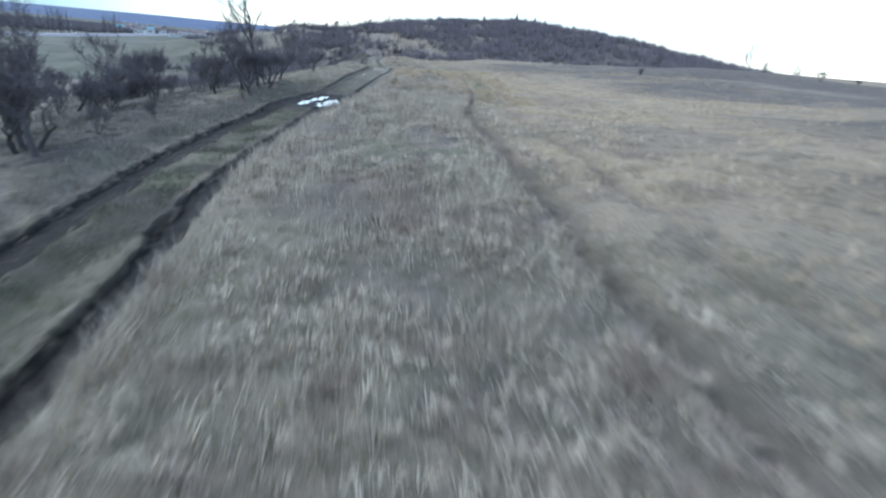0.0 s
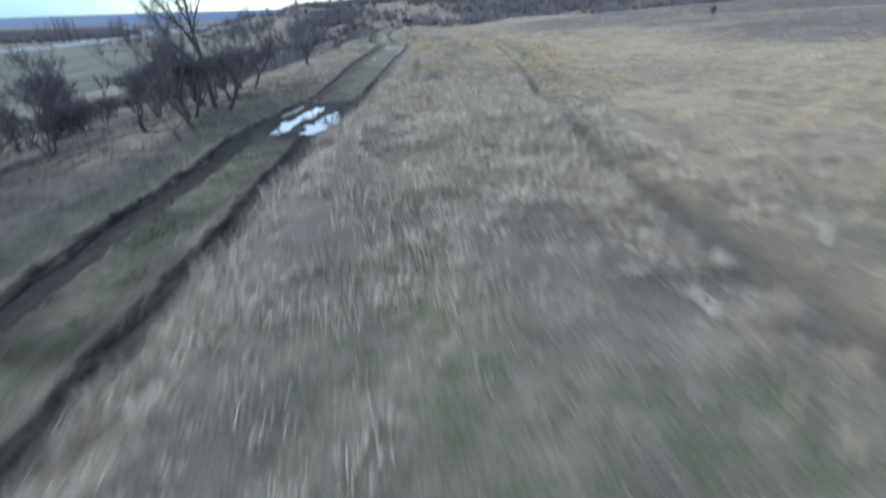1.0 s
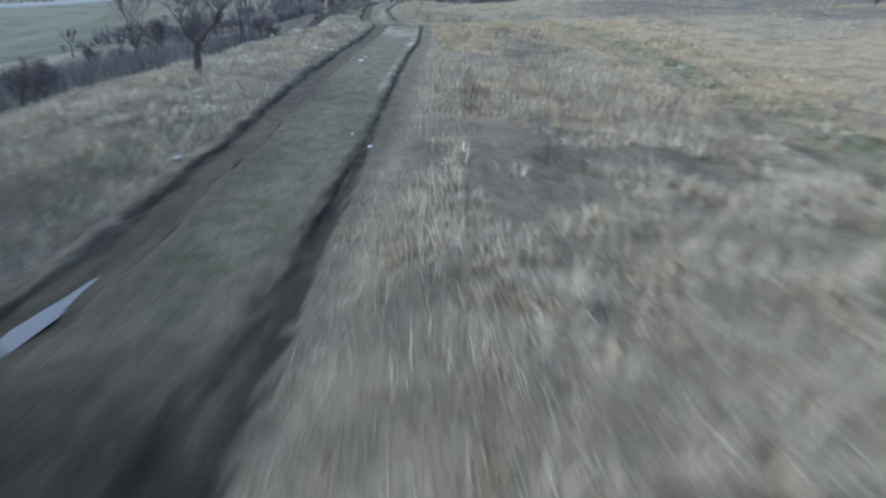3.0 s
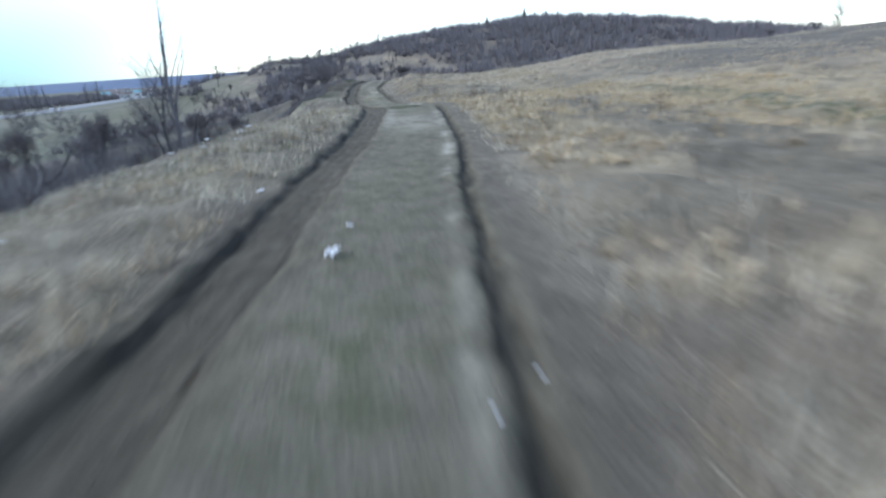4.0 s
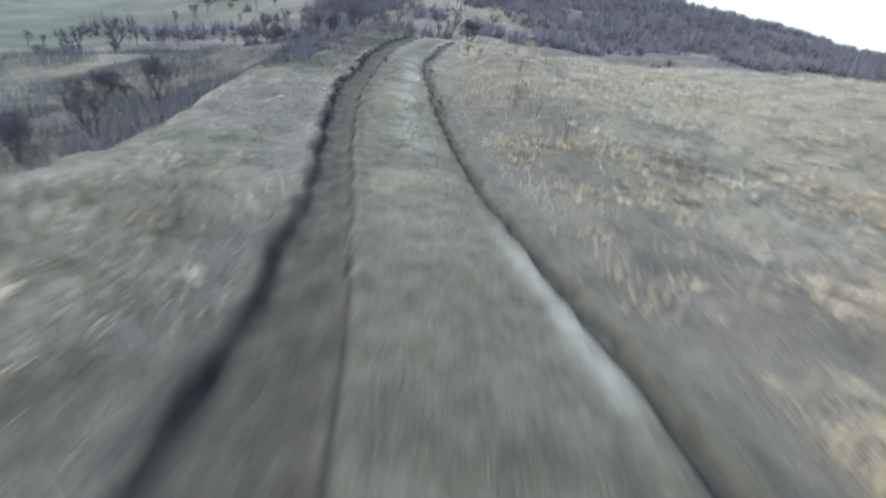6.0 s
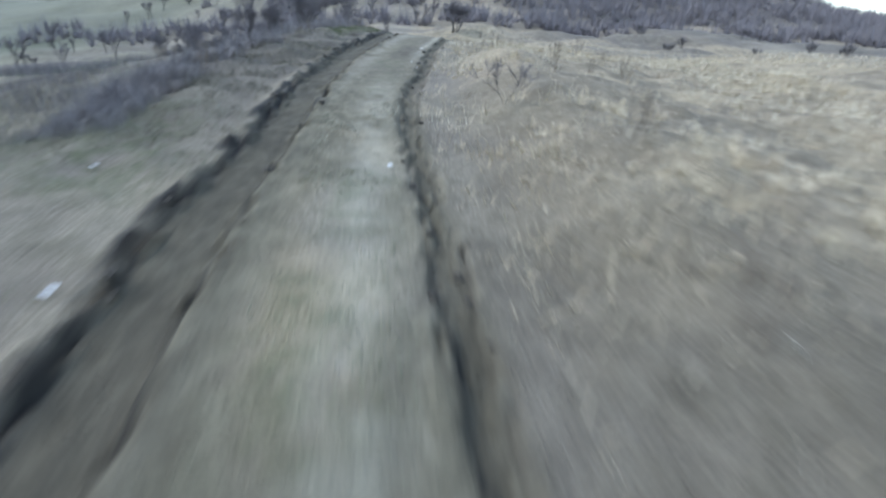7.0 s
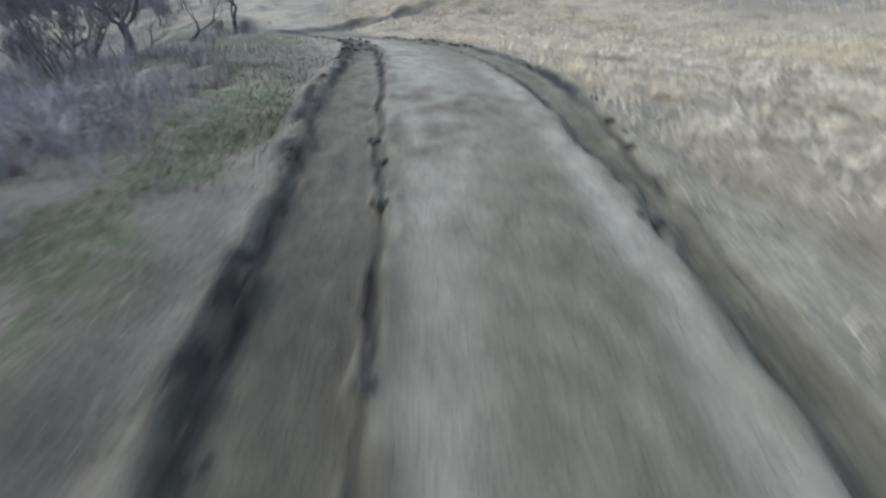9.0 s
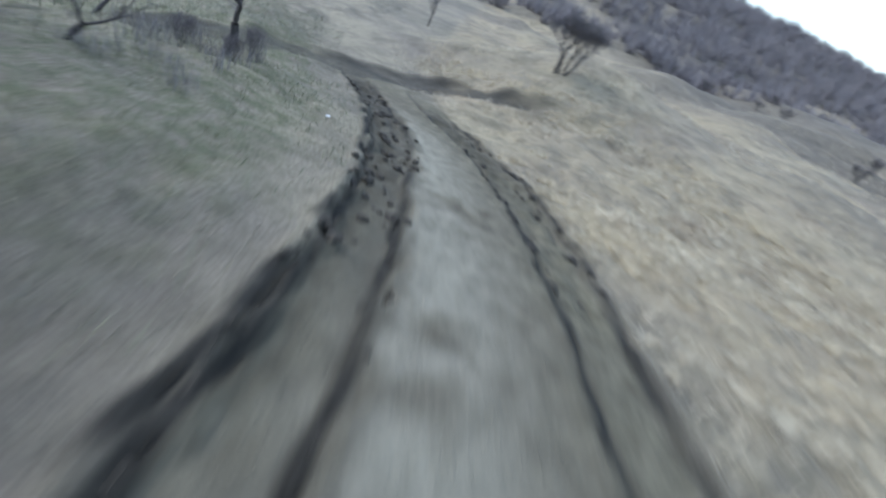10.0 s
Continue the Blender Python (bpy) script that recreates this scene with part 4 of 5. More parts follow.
def bare_tree(seed, height, stems=1, levels=3, spread=0.9, droop=0.0, name="bare_tree", label="", category="tree", lean=0.12, fine=0.0055):
    """A leafless tree: trunk with its limbs, and a crown of twigs. Foot at the origin."""
    rnd = random.Random(seed)
    top = new(name)
    tagged(top, label, category)
    crown = Sticks()
    for k in range(stems):
        wood = Sticks()
        a = rnd.uniform(0, 2 * math.pi)
        tilt = lean if stems == 1 else rnd.uniform(0.1, 0.55)
        foot = Vector((math.cos(a), math.sin(a), 0)) * (0.0 if stems == 1 else 0.09 * height * rnd.random())
        grow(rnd, wood, crown, foot + Vector((0, 0, -0.15)), Vector((math.cos(a) * tilt, math.sin(a) * tilt, 1)), height * rnd.uniform(0.75, 1.0) * (1 if stems == 1 else 0.85), height * (0.017 if stems == 1 else 0.011), 0, levels, spread, droop, fine)
        part("trunk" if stems == 1 else "stem", wood.mesh("trunk", BARK), top)
    part("crown", crown.mesh("crown", TWIGS), top)
    return top


def stand(ob, x, y, size=1.0, turn=0.0, tip=0.0, label="", group=""):
    """Sets a copy of a thing on the ground."""
    m = Matrix.Translation((x, y, float(ground(x, y)))) @ pose(0, 0, 0, tip, 0, turn) @ Matrix.Scale(size, 4)
    c = copy_thing(ob, m)
    return tagged(c, label, "", group)


def put_away(ob):
    for o in (*ob.children_recursive, ob):
        bpy.data.objects.remove(o)


POLES = [bare_tree(39, 4.6, levels=1, spread=0.14, label="slender leafless sapling with one tall thin trunk", lean=0.0), bare_tree(43, 4.0, levels=2, spread=0.6, label="slender leafless sapling beside its neighbours", lean=0.1)]
TREES = [forked_tree(11, 4.4, label="leafless winter tree with dark forked trunk"),
         forked_tree(23, 4.0, spread=0.95, bent=0.2, bole=0.22, rise=0.06, label="leafless winter tree with wide twiggy crown"),
         bare_tree(31, 5.4, spread=0.7, label="tall thin leafless tree on the slope"),
         forked_tree(67, 3.0, spread=0.75, bent=0.17, bole=0.2, rise=0.09, thick=0.028, fine=0.009, label="low dark leafless tree with a dense round crown"),
         forked_tree(75, 3.2, last=5, spread=0.8, bent=0.15, lean=1.0, thick=0.026, label="leaning leafless tree with a crooked dark trunk"),
         forked_tree(105, 3.0, stems=4, last=6, spread=0.6, bole=0.17, thick=0.034, fine=0.008, label="low leafless tree that divides near the ground"),
         forked_tree(131, 2.5, last=6, spread=0.85, bent=0.2, lean=0.25, thick=0.04, fine=0.006, bole=0.28, rise=0.08, label="small leafless tree with a dark stout trunk"),
         forked_tree(137, 0.8, stems=2, last=4, spread=0.75, bent=0.25, lean=0.3, thick=0.012, fine=0.003, bole=0.3, name="bare_sapling", label="thin crooked leafless sapling in the grass")]
BUSHES = [forked_tree(47, 2.2, stems=6, last=4, spread=0.7, name="bare_shrub", label="leafless grey-brown shrub of many stems", category="shrub"),
          forked_tree(53, 1.8, stems=7, last=4, spread=0.95, name="bare_shrub", label="low tangled leafless shrub", category="shrub"),
          forked_tree(61, 2.6, stems=5, last=5, spread=0.7, name="bare_shrub", label="tall leafless thicket shrub", category="shrub")]
# lighter growth for the distance
FAR_TREES = [forked_tree(81, 4.4, last=4, fine=0.028, label="small leafless tree on the hillside"), forked_tree(85, 4.0, last=4, spread=0.8, fine=0.028, label="small leafless tree with a wide crown")]
FAR_BUSHES = [forked_tree(91, 2.2, stems=5, last=3, fine=0.016, name="bare_shrub", label="leafless grey-brown hillside shrub", category="shrub"),
              forked_tree(93, 1.9, stems=6, last=3, spread=1.0, fine=0.016, name="bare_shrub", label="low leafless hillside shrub", category="shrub")]

BESIDE = [
    # kind, variant, x, y, size, turn
    ("t", 0, -1.85, 23.3, 0.62, 10), ("t", 4, -1.95, 22.5, 0.42, 90), ("t", 3, -1.75, 25.4, 0.8, 50), ("t", 2, -2.3, 26.0, 0.9, 80), ("t", 5, -2.3, 27.7, 0.85, 250), ("t", 1, -3.2, 28.6, 0.7, 130),
    ("t", 5, -2.6, 24.9, 0.95, 70), ("t", 3, -2.9, 26.8, 0.9, 200), ("t", 5, -4.4, 13.8, 1.0, 10), ("s", 2, -5.2, 14.8, 1.1, 100), ("s", 2, -6.0, 24.0, 0.9, 100), ("s", 0, -5.2, 28.5, 1.0, 220),
    ("t", 0, -2.5, 30.7, 0.68, 140), ("t", 3, -3.3, 32.4, 0.8, 260), ("t", 6, -1.75, 37.4, 0.95, 20), ("t", 3, -3.6, 24.4, 0.8, 330),
    ("t", 0, -3.4, 12.6, 0.75, 300), ("t", 1, -3.9, 13.4, 0.7, 30), ("t", 3, -6.4, 19.9, 0.9, 60), ("s", 0, -3.7, 15.6, 0.4, 15), ("s", 1, -3.5, 18.4, 0.4, 70), ("t", 1, -9.5, 24.8, 0.9, 60), ("t", 0, -14.1, 38.4, 1.0, 10),
    ("t", 4, -5.6, 46.3, 0.95, 200), ("t", 1, -11.3, 42.3, 0.9, 170), ("t", 0, -8.5, 48.5, 0.85, 250),
    ("p", 0, -5.2, 53.6, 1.05, 40), ("t", 1, -4.65, 53.2, 0.62, 120), ("p", 1, -5.3, 53.0, 0.62, 200), ("p", 1, -5.8, 53.8, 0.7, 20), ("t", 1, -5.7, 53.4, 0.5, 310),
    ("t", 4, -4.3, 55.3, 0.4, 60), ("t", 0, -6.3, 58.2, 0.5, 100), ("t", 2, -8.3, 58.6, 0.7, 15), ("t", 1, -3.8, 70.6, 0.4, 35), ("t", 0, -2.98, 72.4, 0.3, 75),
    ("t", 5, 2.45, 97.6, 0.95, 75), ("t", 6, -3.3, 88.1, 0.8, 300), ("t", 4, -3.45, 85.3, 0.5, 150), ("t", 0, -5.1, 86.3, 0.65, 120), ("t", 6, -4.4, 84.9, 0.95, 215), ("t", 1, -4.6, 83.0, 0.5, 95), ("t", 3, -3.9, 82.3, 0.6, 20),
    ("t", 7, 2.1, 66.5, 1.0, 30),
    ("s", 0, -10.4, 32.2, 1.0, 0), ("s", 1, -7.2, 52.4, 0.8, 90), ("s", 2, -8.6, 51.0, 0.8, 40), ("s", 0, -8.5, 54.4, 0.7, 140), ("s", 1, -4.9, 54.8, 0.7, 10),
    ("s", 2, -4.8, 73.5, 0.35, 280), ("s", 0, -5.6, 76.0, 0.4, 130), ("s", 1, -6.2, 79.0, 0.5, 60), ("s", 2, -6.2, 82.0, 0.6, 20),
    ("s", 0, -4.2, 82.6, 0.7, 10), ("s", 1, -5.0, 81.2, 0.8, 110), ("s", 2, -3.9, 81.4, 0.55, 210), ("s", 0, -3.3, 86.9, 0.25, 44), ("s", 1, -2.9, 87.4, 0.25, 144), ("s", 0, -3.1, 88.4, 0.26, 244),
    ("t", 1, -5.6, 88.5, 0.5, 64), ("s", 0, -8.0, 63.0, 0.6, 55), ("s", 2, -8.0, 69.0, 0.7, 175), ("s", 1, -9.8, 61.0, 0.6, 220), ("s", 2, -12.0, 18.0, 1.0, 90), ("s", 0, -8.0, 17.0, 0.9, 15), ("s", 1, -9.0, 29.0, 1.1, 260), ("s", 0, -6.4, 21.5, 0.6, 330),
]
for kind, v, x, y, size, turn in BESIDE:
    stand({"t": TREES, "p": POLES, "s": BUSHES}[kind][v], x, y, size, turn, group="trees on the slope" if kind != "s" else "shrubs on the slope")

rnd = random.Random(5)
for k in range(80):
    x, y = rnd.uniform(-34, -9), rnd.uniform(4, 150)
    x -= max(0, y - 90) * 0.35
    if vnoise(x, y, 8) > 0.4 and not (44 < y < 72 and x > -14):
        stand(rnd.choice(FAR_BUSHES + FAR_TREES) if x < -16 or y > 95 else rnd.choice(BUSHES + TREES[:2]), x, y, rnd.uniform(0.4, 0.75), rnd.uniform(0, 360), group="shrubs on the slope")
for k in range(44):
    y = rnd.uniform(8, 42)
    stand(rnd.choice(BUSHES), float(mid(y)) - rnd.uniform(6.5, 17), y, rnd.uniform(0.5, 1.1), rnd.uniform(0, 360), group="shrubs on the slope")
for k in range(14):
    y = rnd.uniform(68, 92)
    stand(rnd.choice(BUSHES), float(mid(y)) - rnd.uniform(5.6, 13), y, rnd.uniform(0.4, 0.75), rnd.uniform(0, 360), group="shrubs on the slope")
for k in range(18):
    x, y = rnd.uniform(-13.5, -7.5), rnd.uniform(50, 68)
    stand(rnd.choice(BUSHES), x, y, rnd.uniform(0.5, 0.9), rnd.uniform(0, 360), group="shrubs on the slope")
for k in range(26):
    x, y = rnd.uniform(22, 95), rnd.uniform(45, 125)
    stand(rnd.choice(FAR_BUSHES), x, y, rnd.uniform(0.35, 0.8), rnd.uniform(0, 360), group="shrubs in the field")
for x, y, s in ((52, 75, 0.7), (66, 92, 0.8), (44, 86, 0.7), (80, 104, 0.9)):
    stand(TREES[2], x, y, s, x * 7, group="trees in the field")
for k in range(70):
    x, y = rnd.uniform(-66, 4), rnd.uniform(135, 245)
    stand(rnd.choice(FAR_TREES + FAR_TREES + FAR_BUSHES), x, y, rnd.uniform(0.75, 1.4), rnd.uniform(0, 360), group="trees on the hill shoulder")
for k in range(44):
    x, y = rnd.uniform(8, 85), rnd.uniform(112, 165)
    stand(rnd.choice(FAR_BUSHES), x, y, rnd.uniform(0.6, 1.2), rnd.uniform(0, 360), group="shrubs at the hill foot")
for k in range(24):
    y = rnd.uniform(100, 150)
    stand(rnd.choice(FAR_TREES), -4 - 0.22 * (y - 100) + rnd.uniform(-9, 3), y, rnd.uniform(0.35, 0.65), rnd.uniform(0, 360), group="trees along the ridge")
for ob in TREES + BUSHES + FAR_TREES + FAR_BUSHES + POLES:
    put_away(ob)


# ---------------------------------------------------------------- woods on the hill
def hill_woods(name, count, x0, x1, y0, y1, height, material, label, lines, spread):
    """Bare far-off growth: fans of thin twigs from many feet, too many to count."""
    x, y = RNG.uniform(x0, x1, count), RNG.uniform(y0, y1, count)
    w = zones(x - mid(y), x, y)["brush"]
    keep = w > 0.33 + 0.55 * RNG.rand(count)
    x, y = x[keep], y[keep]
    n = len(x)
    tall = height * (0.5 + 0.8 * RNG.rand(n))
    foot = np.stack([x, y, land(x, y) - 0.2], 1)
    a, r = RNG.rand(n, lines) * 2 * np.pi, spread * np.sqrt(RNG.rand(n, lines))
    h = tall[:, None] * (0.3 + 0.7 * RNG.rand(n, lines)) * np.sqrt(np.clip(1.15 - (r / spread) ** 2, 0.1, 1))
    tip = foot[:, None] + np.stack([np.cos(a) * r * tall[:, None], np.sin(a) * r * tall[:, None], h], -1)
    root = foot[:, None] + np.stack([np.cos(a) * r * 0.3, np.sin(a) * r * 0.3, 0 * r], -1)
    wide = (0.03 + 0.06 * RNG.rand(n, lines))[..., None] * np.stack([np.cos(a + 1.6), np.sin(a + 1.6), 0 * a], -1)
    verts = np.stack([root - wide, root + wide, tip], 2).reshape(-1, 3)
    tris = np.arange(len(verts)).reshape(-1, 3)
    return thing(name, tri_mesh(name, verts, tris, material), label, "woods", kind="stuff")


hill_woods("hill_woods", 15000, -85, 165, 140, 262, 3.4, BRUSH, "bare purple-brown woods covering the hill", 26, 0.6)
# ---------------------------------------------------------------- conifers on the crest
def conifer(height):
    s = Sticks()
    s.tube([Vector((0, 0, -0.3)), Vector((0, 0, height))], [0.09, 0.02], 5)
    rnd = random.Random(3)
    verts, faces = [], []
    for k in range(46):
        z = height * (0.12 + 0.88 * k / 46)
        r = 0.36 * height * (1 - z / height) ** 0.8 * rnd.uniform(0.7, 1.15) + 0.05
        for q in range(5):
            a = rnd.uniform(0, 6.3)
            c, e = math.cos(a), math.sin(a)
            i = len(verts)
            verts += [(0, 0, z + 0.12), (c * r - e * 0.12 * r, e * r + c * 0.12 * r, z - 0.2 * r), (c * r + e * 0.12 * r, e * r - c * 0.12 * r, z - 0.2 * r), (c * r * 0.5 - e * 0.2 * r, e * r * 0.5 + c * 0.2 * r, z - 0.02), (c * r * 0.5 + e * 0.2 * r, e * r * 0.5 - c * 0.2 * r, z - 0.02)]
            faces += [(i, i + 3, i + 1, i + 2, i + 4)]
    top = tagged(new("conifer"), "dark green conifer on the hill crest", "tree", "conifers on the crest")
    part("trunk", s.mesh("trunk", BARK), top)
    part("needles", mesh_of("needles", verts, faces, PINE, True), top)
    return top


pine = conifer(4.2)
for x, y, s in ((36, 238, 1.0), (50, 239, 1.1), (54, 240, 0.8), (58, 239, 1.0), (62, 238, 0.9), (33, 238, 0.8), (74, 236, 0.8), (80, 234, 0.7), (86, 232, 0.8), (92, 229, 0.7), (97, 226, 0.7)):
    stand(pine, x, y, s, x * 31)
put_away(pine)


# ---------------------------------------------------------------- plain: road, poplars, town, distance
def strip(name, points, width, lift, material, label, category):
    """A raised road along points."""
    verts, faces = [], []
    for k, (x, y) in enumerate(points):
        ax, ay = points[max(k - 1, 0)]
        bx, by = points[min(k + 1, len(points) - 1)]
        n = Vector((by - ay, ax - bx, 0)).normalized()
        z = float(land(x, y)) + lift
        for o, dz in ((-width * 0.9, -lift - 0.5), (-width / 2, 0), (width / 2, 0), (width * 0.9, -lift - 0.5)):
            verts.append((x + n.x * o, y + n.y * o, z + dz))
    for k in range(len(points) - 1):
        for s in range(3):
            a = 4 * k + s
            faces.append((a, a + 1, a + 5, a + 4))
    return thing(name, mesh_of(name, verts, faces, material, True), label, category, kind="structure")


def road_at(y):
    return -150 - 0.205 * y


strip("road", [(road_at(y), y) for y in range(-200, 1100, 25)], 9, 1.4, ASPHALT, "pale grey country road on a low bank", "road")


def box(name, size, at, material, parent, bevel=0.0):
    bm = bmesh.new()
    bmesh.ops.create_cube(bm, size=1.0)
    bmesh.ops.scale(bm, vec=size, verts=bm.verts)
    bmesh.ops.translate(bm, vec=at, verts=bm.verts)
    if bevel:
        bmesh.ops.bevel(bm, geom=bm.edges[:], offset=bevel, segments=2, affect="EDGES")
    me = bpy.data.meshes.new(name)
    bm.to_mesh(me)
    bm.free()
    me.materials.append(material)
    return part(name, me, parent)


def gable(name, w, d, h, z, material, parent):
    o = 0.3
    verts = [(-w / 2 - o, -d / 2 - o, z), (w / 2 + o, -d / 2 - o, z), (w / 2 + o, d / 2 + o, z), (-w / 2 - o, d / 2 + o, z), (-w / 2 - o, 0, z + h), (w / 2 + o, 0, z + h)]
    return part(name, mesh_of(name, verts, [(0, 1, 5, 4), (2, 3, 4, 5), (0, 4, 3), (1, 2, 5), (3, 2, 1, 0)], material, True), parent)


def house(w, d, h):
    top = tagged(new("house"), "small pale plastered house with a pitched roof", "house", "houses of the town")
    box("wall", (w, d, h), (0, 0, h / 2), PLASTER, top)
    roof = gable("roof", w, d, 2.4, h, ROOF, top)
    box("chimney", (0.7, 0.7, 1.6), (w * 0.2, 0.8, h + 2.2), PLASTER, roof)
    for x in (-w * 0.28, w * 0.28):
        window = box("window", (1.5, 0.12, 1.7), (x, -d / 2 - 0.03, h * 0.55), CARPAINT, top)
        box("pane", (1.2, 0.06, 1.4), (x, -d / 2 - 0.11, h * 0.55), GLASS, window)
    box("door", (1.1, 0.12, 2.1), (0, -d / 2 - 0.03, 1.05), ROOF, top)
    return top


def far_belt():
    """Dark bare woodland belts over the plain beyond the road, too many trees to count."""
    n = 5200
    y = RNG.uniform(140, 1000, n)
    x = road_at(y) - 22 - 330 * RNG.rand(n) ** 1.3
    keep = vnoise(x, y * 0.4, 60) > 0.42
    x, y = x[keep], y[keep]
    n, lines = len(x), 12
    foot = np.stack([x, y, land(x, y) - 0.5], 1)
    tall = 5 + 5 * RNG.rand(n)
    a, r = RNG.rand(n, lines) * 2 * np.pi, 0.4 * np.sqrt(RNG.rand(n, lines))
    tip = foot[:, None] + np.stack([np.cos(a) * r * tall[:, None], np.sin(a) * r * tall[:, None], tall[:, None] * (0.4 + 0.6 * RNG.rand(n, lines))], -1)
    root = foot[:, None] + np.stack([np.cos(a) * r, np.sin(a) * r, 0 * r], -1)
    wide = 0.45 * np.stack([np.cos(a + 1.6), np.sin(a + 1.6), 0 * a], -1)
    verts = np.stack([root - wide, root + wide, tip], 2).reshape(-1, 3)
    return thing("far_woods", tri_mesh("far_woods", verts, np.arange(len(verts)).reshape(-1, 3), BRUSH), "dark bare woodland belts on the plain", "woods", kind="stuff")


far_belt()

home = house(11, 9, 4.5)
for k in range(34):
    far = rnd.uniform(700, 1250)
    az = radians(rnd.uniform(-27, -15.5))
    x, y = far * math.sin(az), far * math.cos(az)
    stand(home, x, y, rnd.uniform(0.7, 1.5), rnd.uniform(-30, 30))
put_away(home)

hall = tagged(new("warehouse"), "long low hall with a teal sheet roof", "building")
box("wall", (70, 25, 9), (0, 0, 4.5), PLASTER, hall)
gable("roof", 70, 25, 5, 9, TEAL, hall)
for k in range(6):
    box("window", (6, 0.2, 2), (-28 + 11 * k, -12.6, 5), GLASS, hall)
hall.matrix_basis = pose(-330, 720, float(land(-330, 720)), 0, 0, 25) @ Matrix.Scale(0.6, 4)


def poplar(seed):
    p = bare_tree(seed, 17, levels=2, spread=0.38, name="poplar", label="tall narrow leafless poplar by the road", lean=0.02)
    return tagged(p, group="poplars along the road")


pops = [poplar(71), poplar(83)]
for k in range(16):
    y = 395 + 9 * k + rnd.uniform(-3, 3) + (60 if k > 8 else 0)
    stand(pops[k % 2], road_at(y) - 14 + rnd.uniform(-4, 4), y, rnd.uniform(0.75, 1.05), rnd.uniform(0, 360))
for p in pops:
    put_away(p)


def car():
    top = tagged(new("car"), "white passenger car on the far road", "car", "cars on the road")
    box("body", (1.7, 4.2, 0.7), (0, 0, 0.65), CARPAINT, top, 0.12)
    box("cabin", (1.5, 2.2, 0.6), (0, -0.2, 1.25), GLASS, top, 0.15)
    for x in (-0.6, 0.6):
        box("headlight", (0.3, 0.06, 0.14), (x, 2.1, 0.75), STONE, top)
    for x in (-0.8, 0.8):
        for y in (-1.35, 1.35):
            s = Sticks()
            s.tube([Vector((x - 0.1, y, 0.31)), Vector((x + 0.1, y, 0.31))], [0.31, 0.31], 12)
            wheel = part("tyre", s.mesh("tyre", RUBBER), top)
            r = Sticks()
            r.tube([Vector((x - 0.11, y, 0.31)), Vector((x - 0.105, y, 0.31)), Vector((x + 0.105, y, 0.31)), Vector((x + 0.11, y, 0.31))], [0.01, 0.18, 0.18, 0.01], 10)
            part("rim", r.mesh("rim", CARPAINT), wheel)
    return top


auto = car()
for y in (300, 430):
    x = road_at(y)
    copy_thing(auto, pose(x, y, float(land(x, y)) + 1.4, 0, 0, 11.6))
put_away(auto)


def far_ridge():
    """Distant hills along the horizon, beyond the plain, with the haze put into their colour."""
    verts, faces = [], []
    n = 160
    for k in range(n + 1):
        az = radians(-75 + 150 * k / n)
        h = 22 + 34 * float(vnoise(k * 1.0, 0, 16)) - 20 * float(smooth(-30, -50, math.degrees(az)))
        for far, z in ((3100, -30), (3500, h * 0.75), (3900, h)):
            verts.append((far * math.sin(az), far * math.cos(az), z))
    for k in range(n):
        for s in range(2):
            a = 3 * k + s
            faces.append((a, a + 3, a + 4, a + 1))
    return thing("backdrop", mesh_of("backdrop", verts, faces, FARHILL), "distant wooded hills on the horizon, blue haze put into their colour", "hills", kind="structure")


far_ridge()
# ---------------------------------------------------------------- puddles
def puddle(yc, ly, dc, wide):
    """A level sheet of water; the ground that rises through it makes the shore."""
    n = 48
    verts, ring = [(float(mid(yc)) + dc, yc, BOG - 0.025)], []
    for k in range(n):
        a = 2 * math.pi * k / n
        y = yc + 1.2 * ly * math.sin(a)
        verts.append((float(mid(y)) + dc + 2.0 * wide * math.cos(a), y, BOG - 0.025))
    faces = [(0, 1 + k, 1 + (k + 1) % n) for k in range(n)]
    return thing("puddle", mesh_of("puddle", verts, faces, WATER, True), "shallow puddle of muddy water mirroring the sky", "puddle", "puddles in the track", "structure")


for yc, ly, dc, wide, deep in POOLS:
    puddle(yc, ly, dc, wide)


# ---------------------------------------------------------------- clods, stones and litter
def lump(seed, size, rough, detail=2):
    bm = bmesh.new()
    bmesh.ops.create_icosphere(bm, subdivisions=detail, radius=1.0)
    for v in bm.verts:
        v.co *= 1 + rough * noise.noise(v.co * 1.7 + Vector((seed * 3.1, 0, 0)))
        v.co = Vector((v.co.x * size[0], v.co.y * size[1], v.co.z * size[2]))
    me = bpy.data.meshes.new("lump")
    bm.to_mesh(me)
    bm.free()
    return me


def scrap(seed, w, h):
    """A crumpled sheet of paper with thickness."""
    bm = bmesh.new()
    bmesh.ops.create_grid(bm, x_segments=5, y_segments=5, size=0.5)
    for v in bm.verts:
        v.co = Vector((v.co.x * w, v.co.y * h, 0.045 * noise.noise(Vector((v.co.x * 5 + seed, v.co.y * 5, 0.3))) + 0.02))
    bmesh.ops.solidify(bm, geom=bm.faces[:], thickness=0.004)
    me = bpy.data.meshes.new("paper_scrap")
    bm.to_mesh(me)
    bm.free()
    me.materials.append(PAPER)
    return me


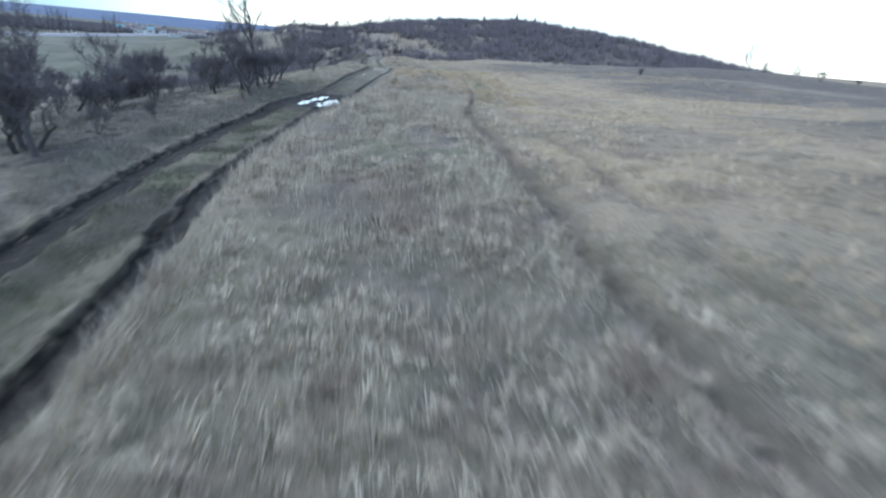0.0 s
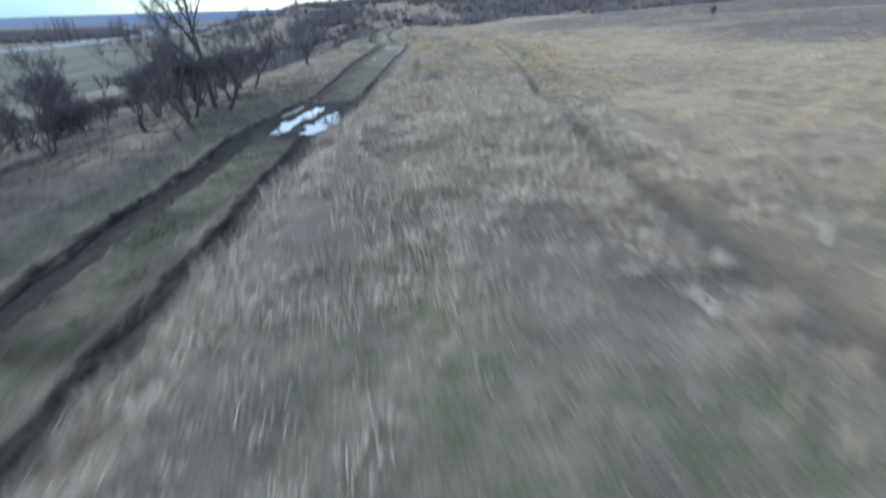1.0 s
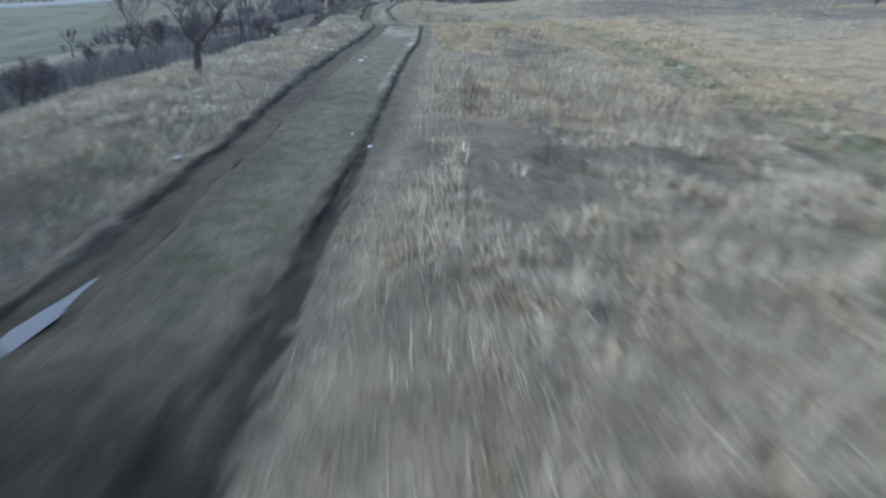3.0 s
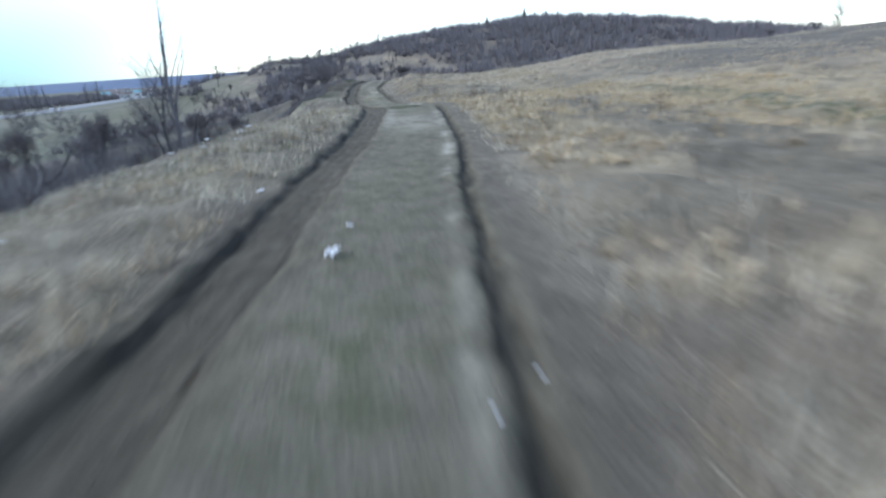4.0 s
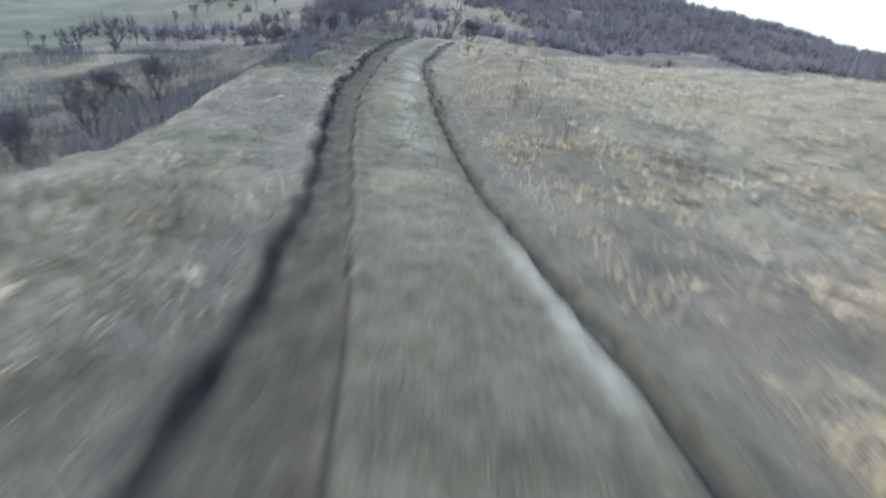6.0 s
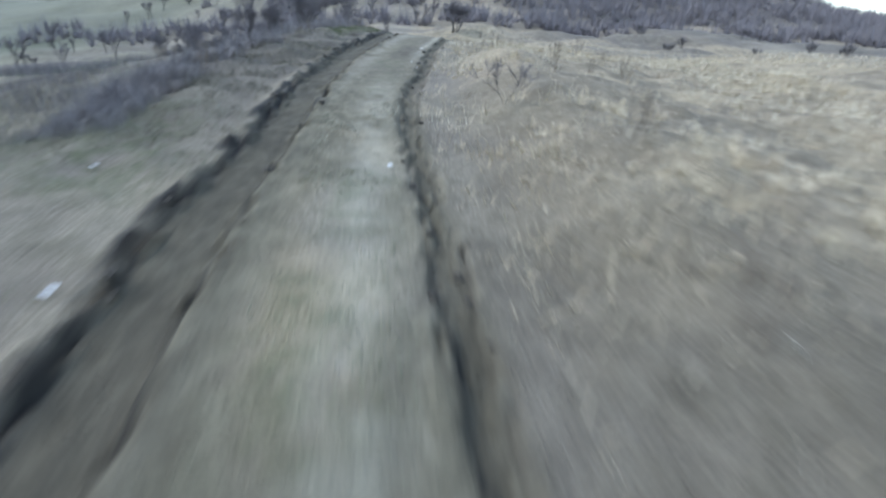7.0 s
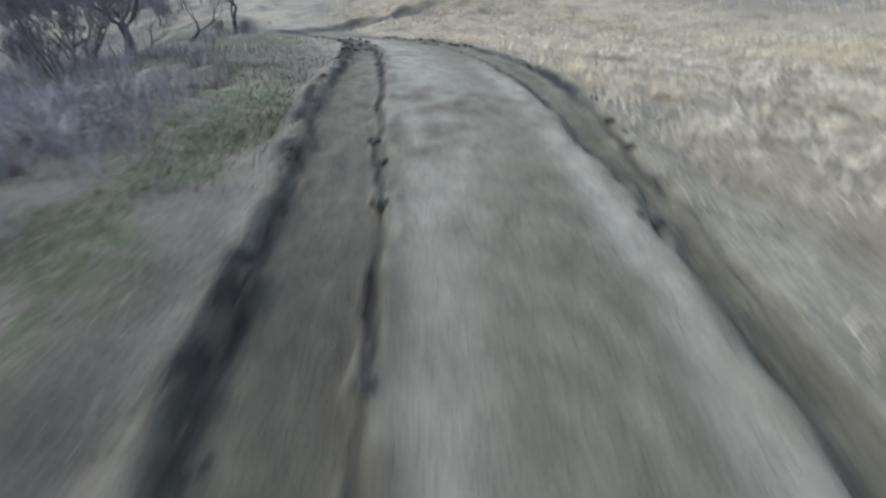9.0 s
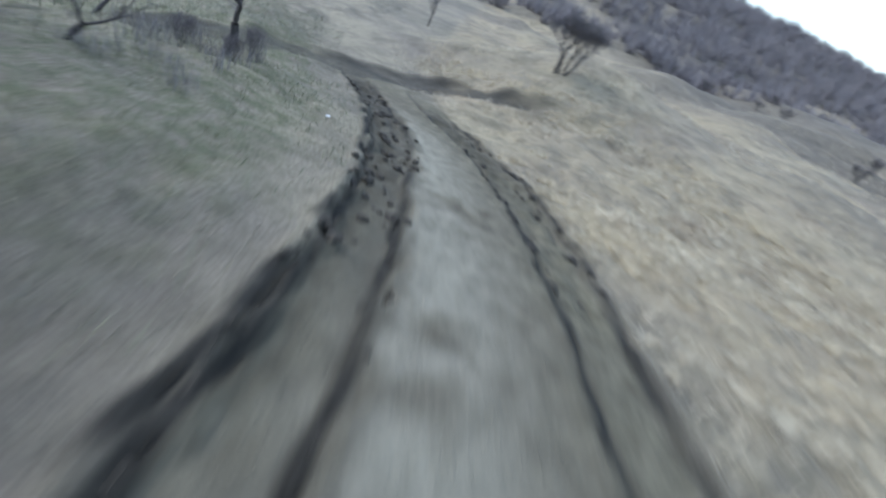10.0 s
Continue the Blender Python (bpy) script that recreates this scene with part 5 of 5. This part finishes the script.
SCRAPS = [scrap(k, 0.12, 0.09) for k in range(4)]
LITTER = [
    # x, y, size, turn
    (-5.9, 55.1, 1.6, 10), (-6.3, 54.7, 1.8, 70), (-5.7, 54.8, 1.5, 20), (-5.2, 54.6, 1.7, 50), (-4.9, 54.4, 1.5, 5), (-4.6, 53.9, 1.9, 40), (-4.3, 54.6, 1.6, 15), (-6.6, 54.9, 1.7, 85),
    (-3.0, 53.6, 2.0, 30), (-3.4, 53.9, 1.6, 60), (-3.2, 53.3, 1.5, 25), (-2.95, 51.7, 1.5, 100), (-2.24, 49.97, 1.6, 120), (-4.25, 50.4, 1.8, 140), (-2.5, 47.95, 1.4, 45), (-3.76, 51.8, 1.4, 12),
    (-6.8, 54.6, 1.6, 33), (-5.4, 55.3, 1.5, 66), (-1.91, 48.5, 1.3, 44), (-0.45, 47.7, 0.7, 20), (-0.05, 31.9, 0.9, 60), (-0.9, 35.0, 0.8, 20), (-1.7, 40.6, 1.0, 70), (0.38, 41.4, 0.9, 66),
    (1.36, 39.36, 1.3, 75), (1.42, 39.96, 0.6, 10), (2.14, 37.5, 0.35, 80), (1.79, 32.98, 0.3, 5), (2.05, 32.63, 0.75, 20), (3.58, 20.88, 0.6, 5), (5.38, 18.8, 0.45, 50), (6.07, 25.73, 1.1, 95), (2.38, 37.8, 0.3, 15),
    (-1.3, 60.85, 0.7, 35), (-0.86, 62.19, 0.65, 10), (0.81, 64.53, 0.6, 55), (1.73, 70.05, 0.5, 33), (-1.78, 64.2, 0.5, 15),
    (0.72, 70.88, 0.45, 80), (0.85, 70.26, 0.35, 100), (-1.31, 86.56, 0.6, 20),
]
for k, (x, y, s, turn) in enumerate(LITTER):
    rest = 0.06 if s > 1.1 and x < 0 else 0.02
    ob = thing("paper_scrap", SCRAPS[k % 4], "crumpled white paper scrap lying on the ground", "litter", "scattered litter")
    ob.matrix_basis = Matrix.Translation((x, y, float(ground(x, y)) + rest)) @ pose(0, 0, 0, 8 * math.sin(k), 6 * math.cos(k), turn) @ Matrix.Scale(0.75 * s, 4)

stone_mesh = lump(2, (0.04, 0.085, 0.02), 0.45)
stone_mesh.materials.append(STONE)
slab = thing("pale_stone", stone_mesh, "flat pale stone on the track", "stone")
slab.matrix_basis = pose(0.86, 73.4, float(ground(0.86, 73.4)) + 0.012, 0, 0, 18)

CLODS = [lump(5 + k, (0.05, 0.055, 0.035), 0.9, 2) for k in range(5)]
for me in CLODS:
    me.materials.append(CLOD)
rnd = random.Random(9)
for k in range(290):
    y = rnd.uniform(83.5, 90.5) if k > 190 else (rnd.uniform(60, 91) if k > 40 else rnd.uniform(12, 30))
    side = rnd.choice((-1, -1, -1, 1))
    out = rnd.choice((0, 0, 1)) if side < 0 else rnd.choice((0, 1))
    d = float(edges(y, side)[out]) + (rnd.uniform(-0.03, 0.09) if out else rnd.uniform(-0.09, 0.03))
    x = float(mid(y)) + d
    s = rnd.choice((0.3, 0.4, 0.5, 0.6, 0.8)) * (1.3 if k > 190 else 1)
    if k > 190:
        d += rnd.uniform(-0.05, 0.3) * (-1 if out else 1)
        x = float(mid(y)) + d
    ob = thing("mud_clod", CLODS[k % 5], "dark clod of churned mud beside a rut", "clod", "mud clods along the ruts")
    ob.matrix_basis = Matrix.Translation((x, y, float(ground(x, y)) + 0.012 * s)) @ pose(0, 0, 0, 0, 0, rnd.uniform(0, 360)) @ Matrix.Scale(s, 4)


# ---------------------------------------------------------------- dead weeds
def weed(seed, height):
    """A dead weed: upright dry stems, each with a few seed-bearing side twigs."""
    r = random.Random(seed)
    top = tagged(new("dead_weed"), "dry dead weed with thin branching stems", "weed", "dead weeds beside the track")
    for k in range(8):
        s = Sticks()
        a, lean = r.uniform(0, 6.3), r.uniform(0.05, 0.4)
        at, way, points = Vector((0.05 * math.cos(a), 0.05 * math.sin(a), -0.03)), Vector((lean * math.cos(a), lean * math.sin(a), 1)).normalized(), []
        h = height * r.uniform(0.6, 1.0)
        for q in range(5):
            points.append(at.copy())
            at = at + way * h / 4
            way = (way + Vector((r.gauss(0, 0.1), r.gauss(0, 0.1), 0))).normalized()
        s.tube(points + [at - way * h / 4 * 0.9], [0.0045, 0.004, 0.0035, 0.003, 0.008, 0.002], 4)
        part("stem", s.mesh("stem", STEM), top)
    return top


WEEDS = [weed(k, 0.42) for k in range(3)]
for k in range(110):
    y = rnd.choice((rnd.uniform(6, 36), rnd.uniform(58, 80), rnd.uniform(36, 60)))
    d = rnd.uniform(1.9, 5.2) if rnd.random() < 0.75 else -rnd.uniform(1.8, 3.6)
    stand(WEEDS[k % 3], float(mid(y)) + d, y, rnd.uniform(0.6, 1.25), rnd.uniform(0, 360))
for ob in WEEDS:
    put_away(ob)
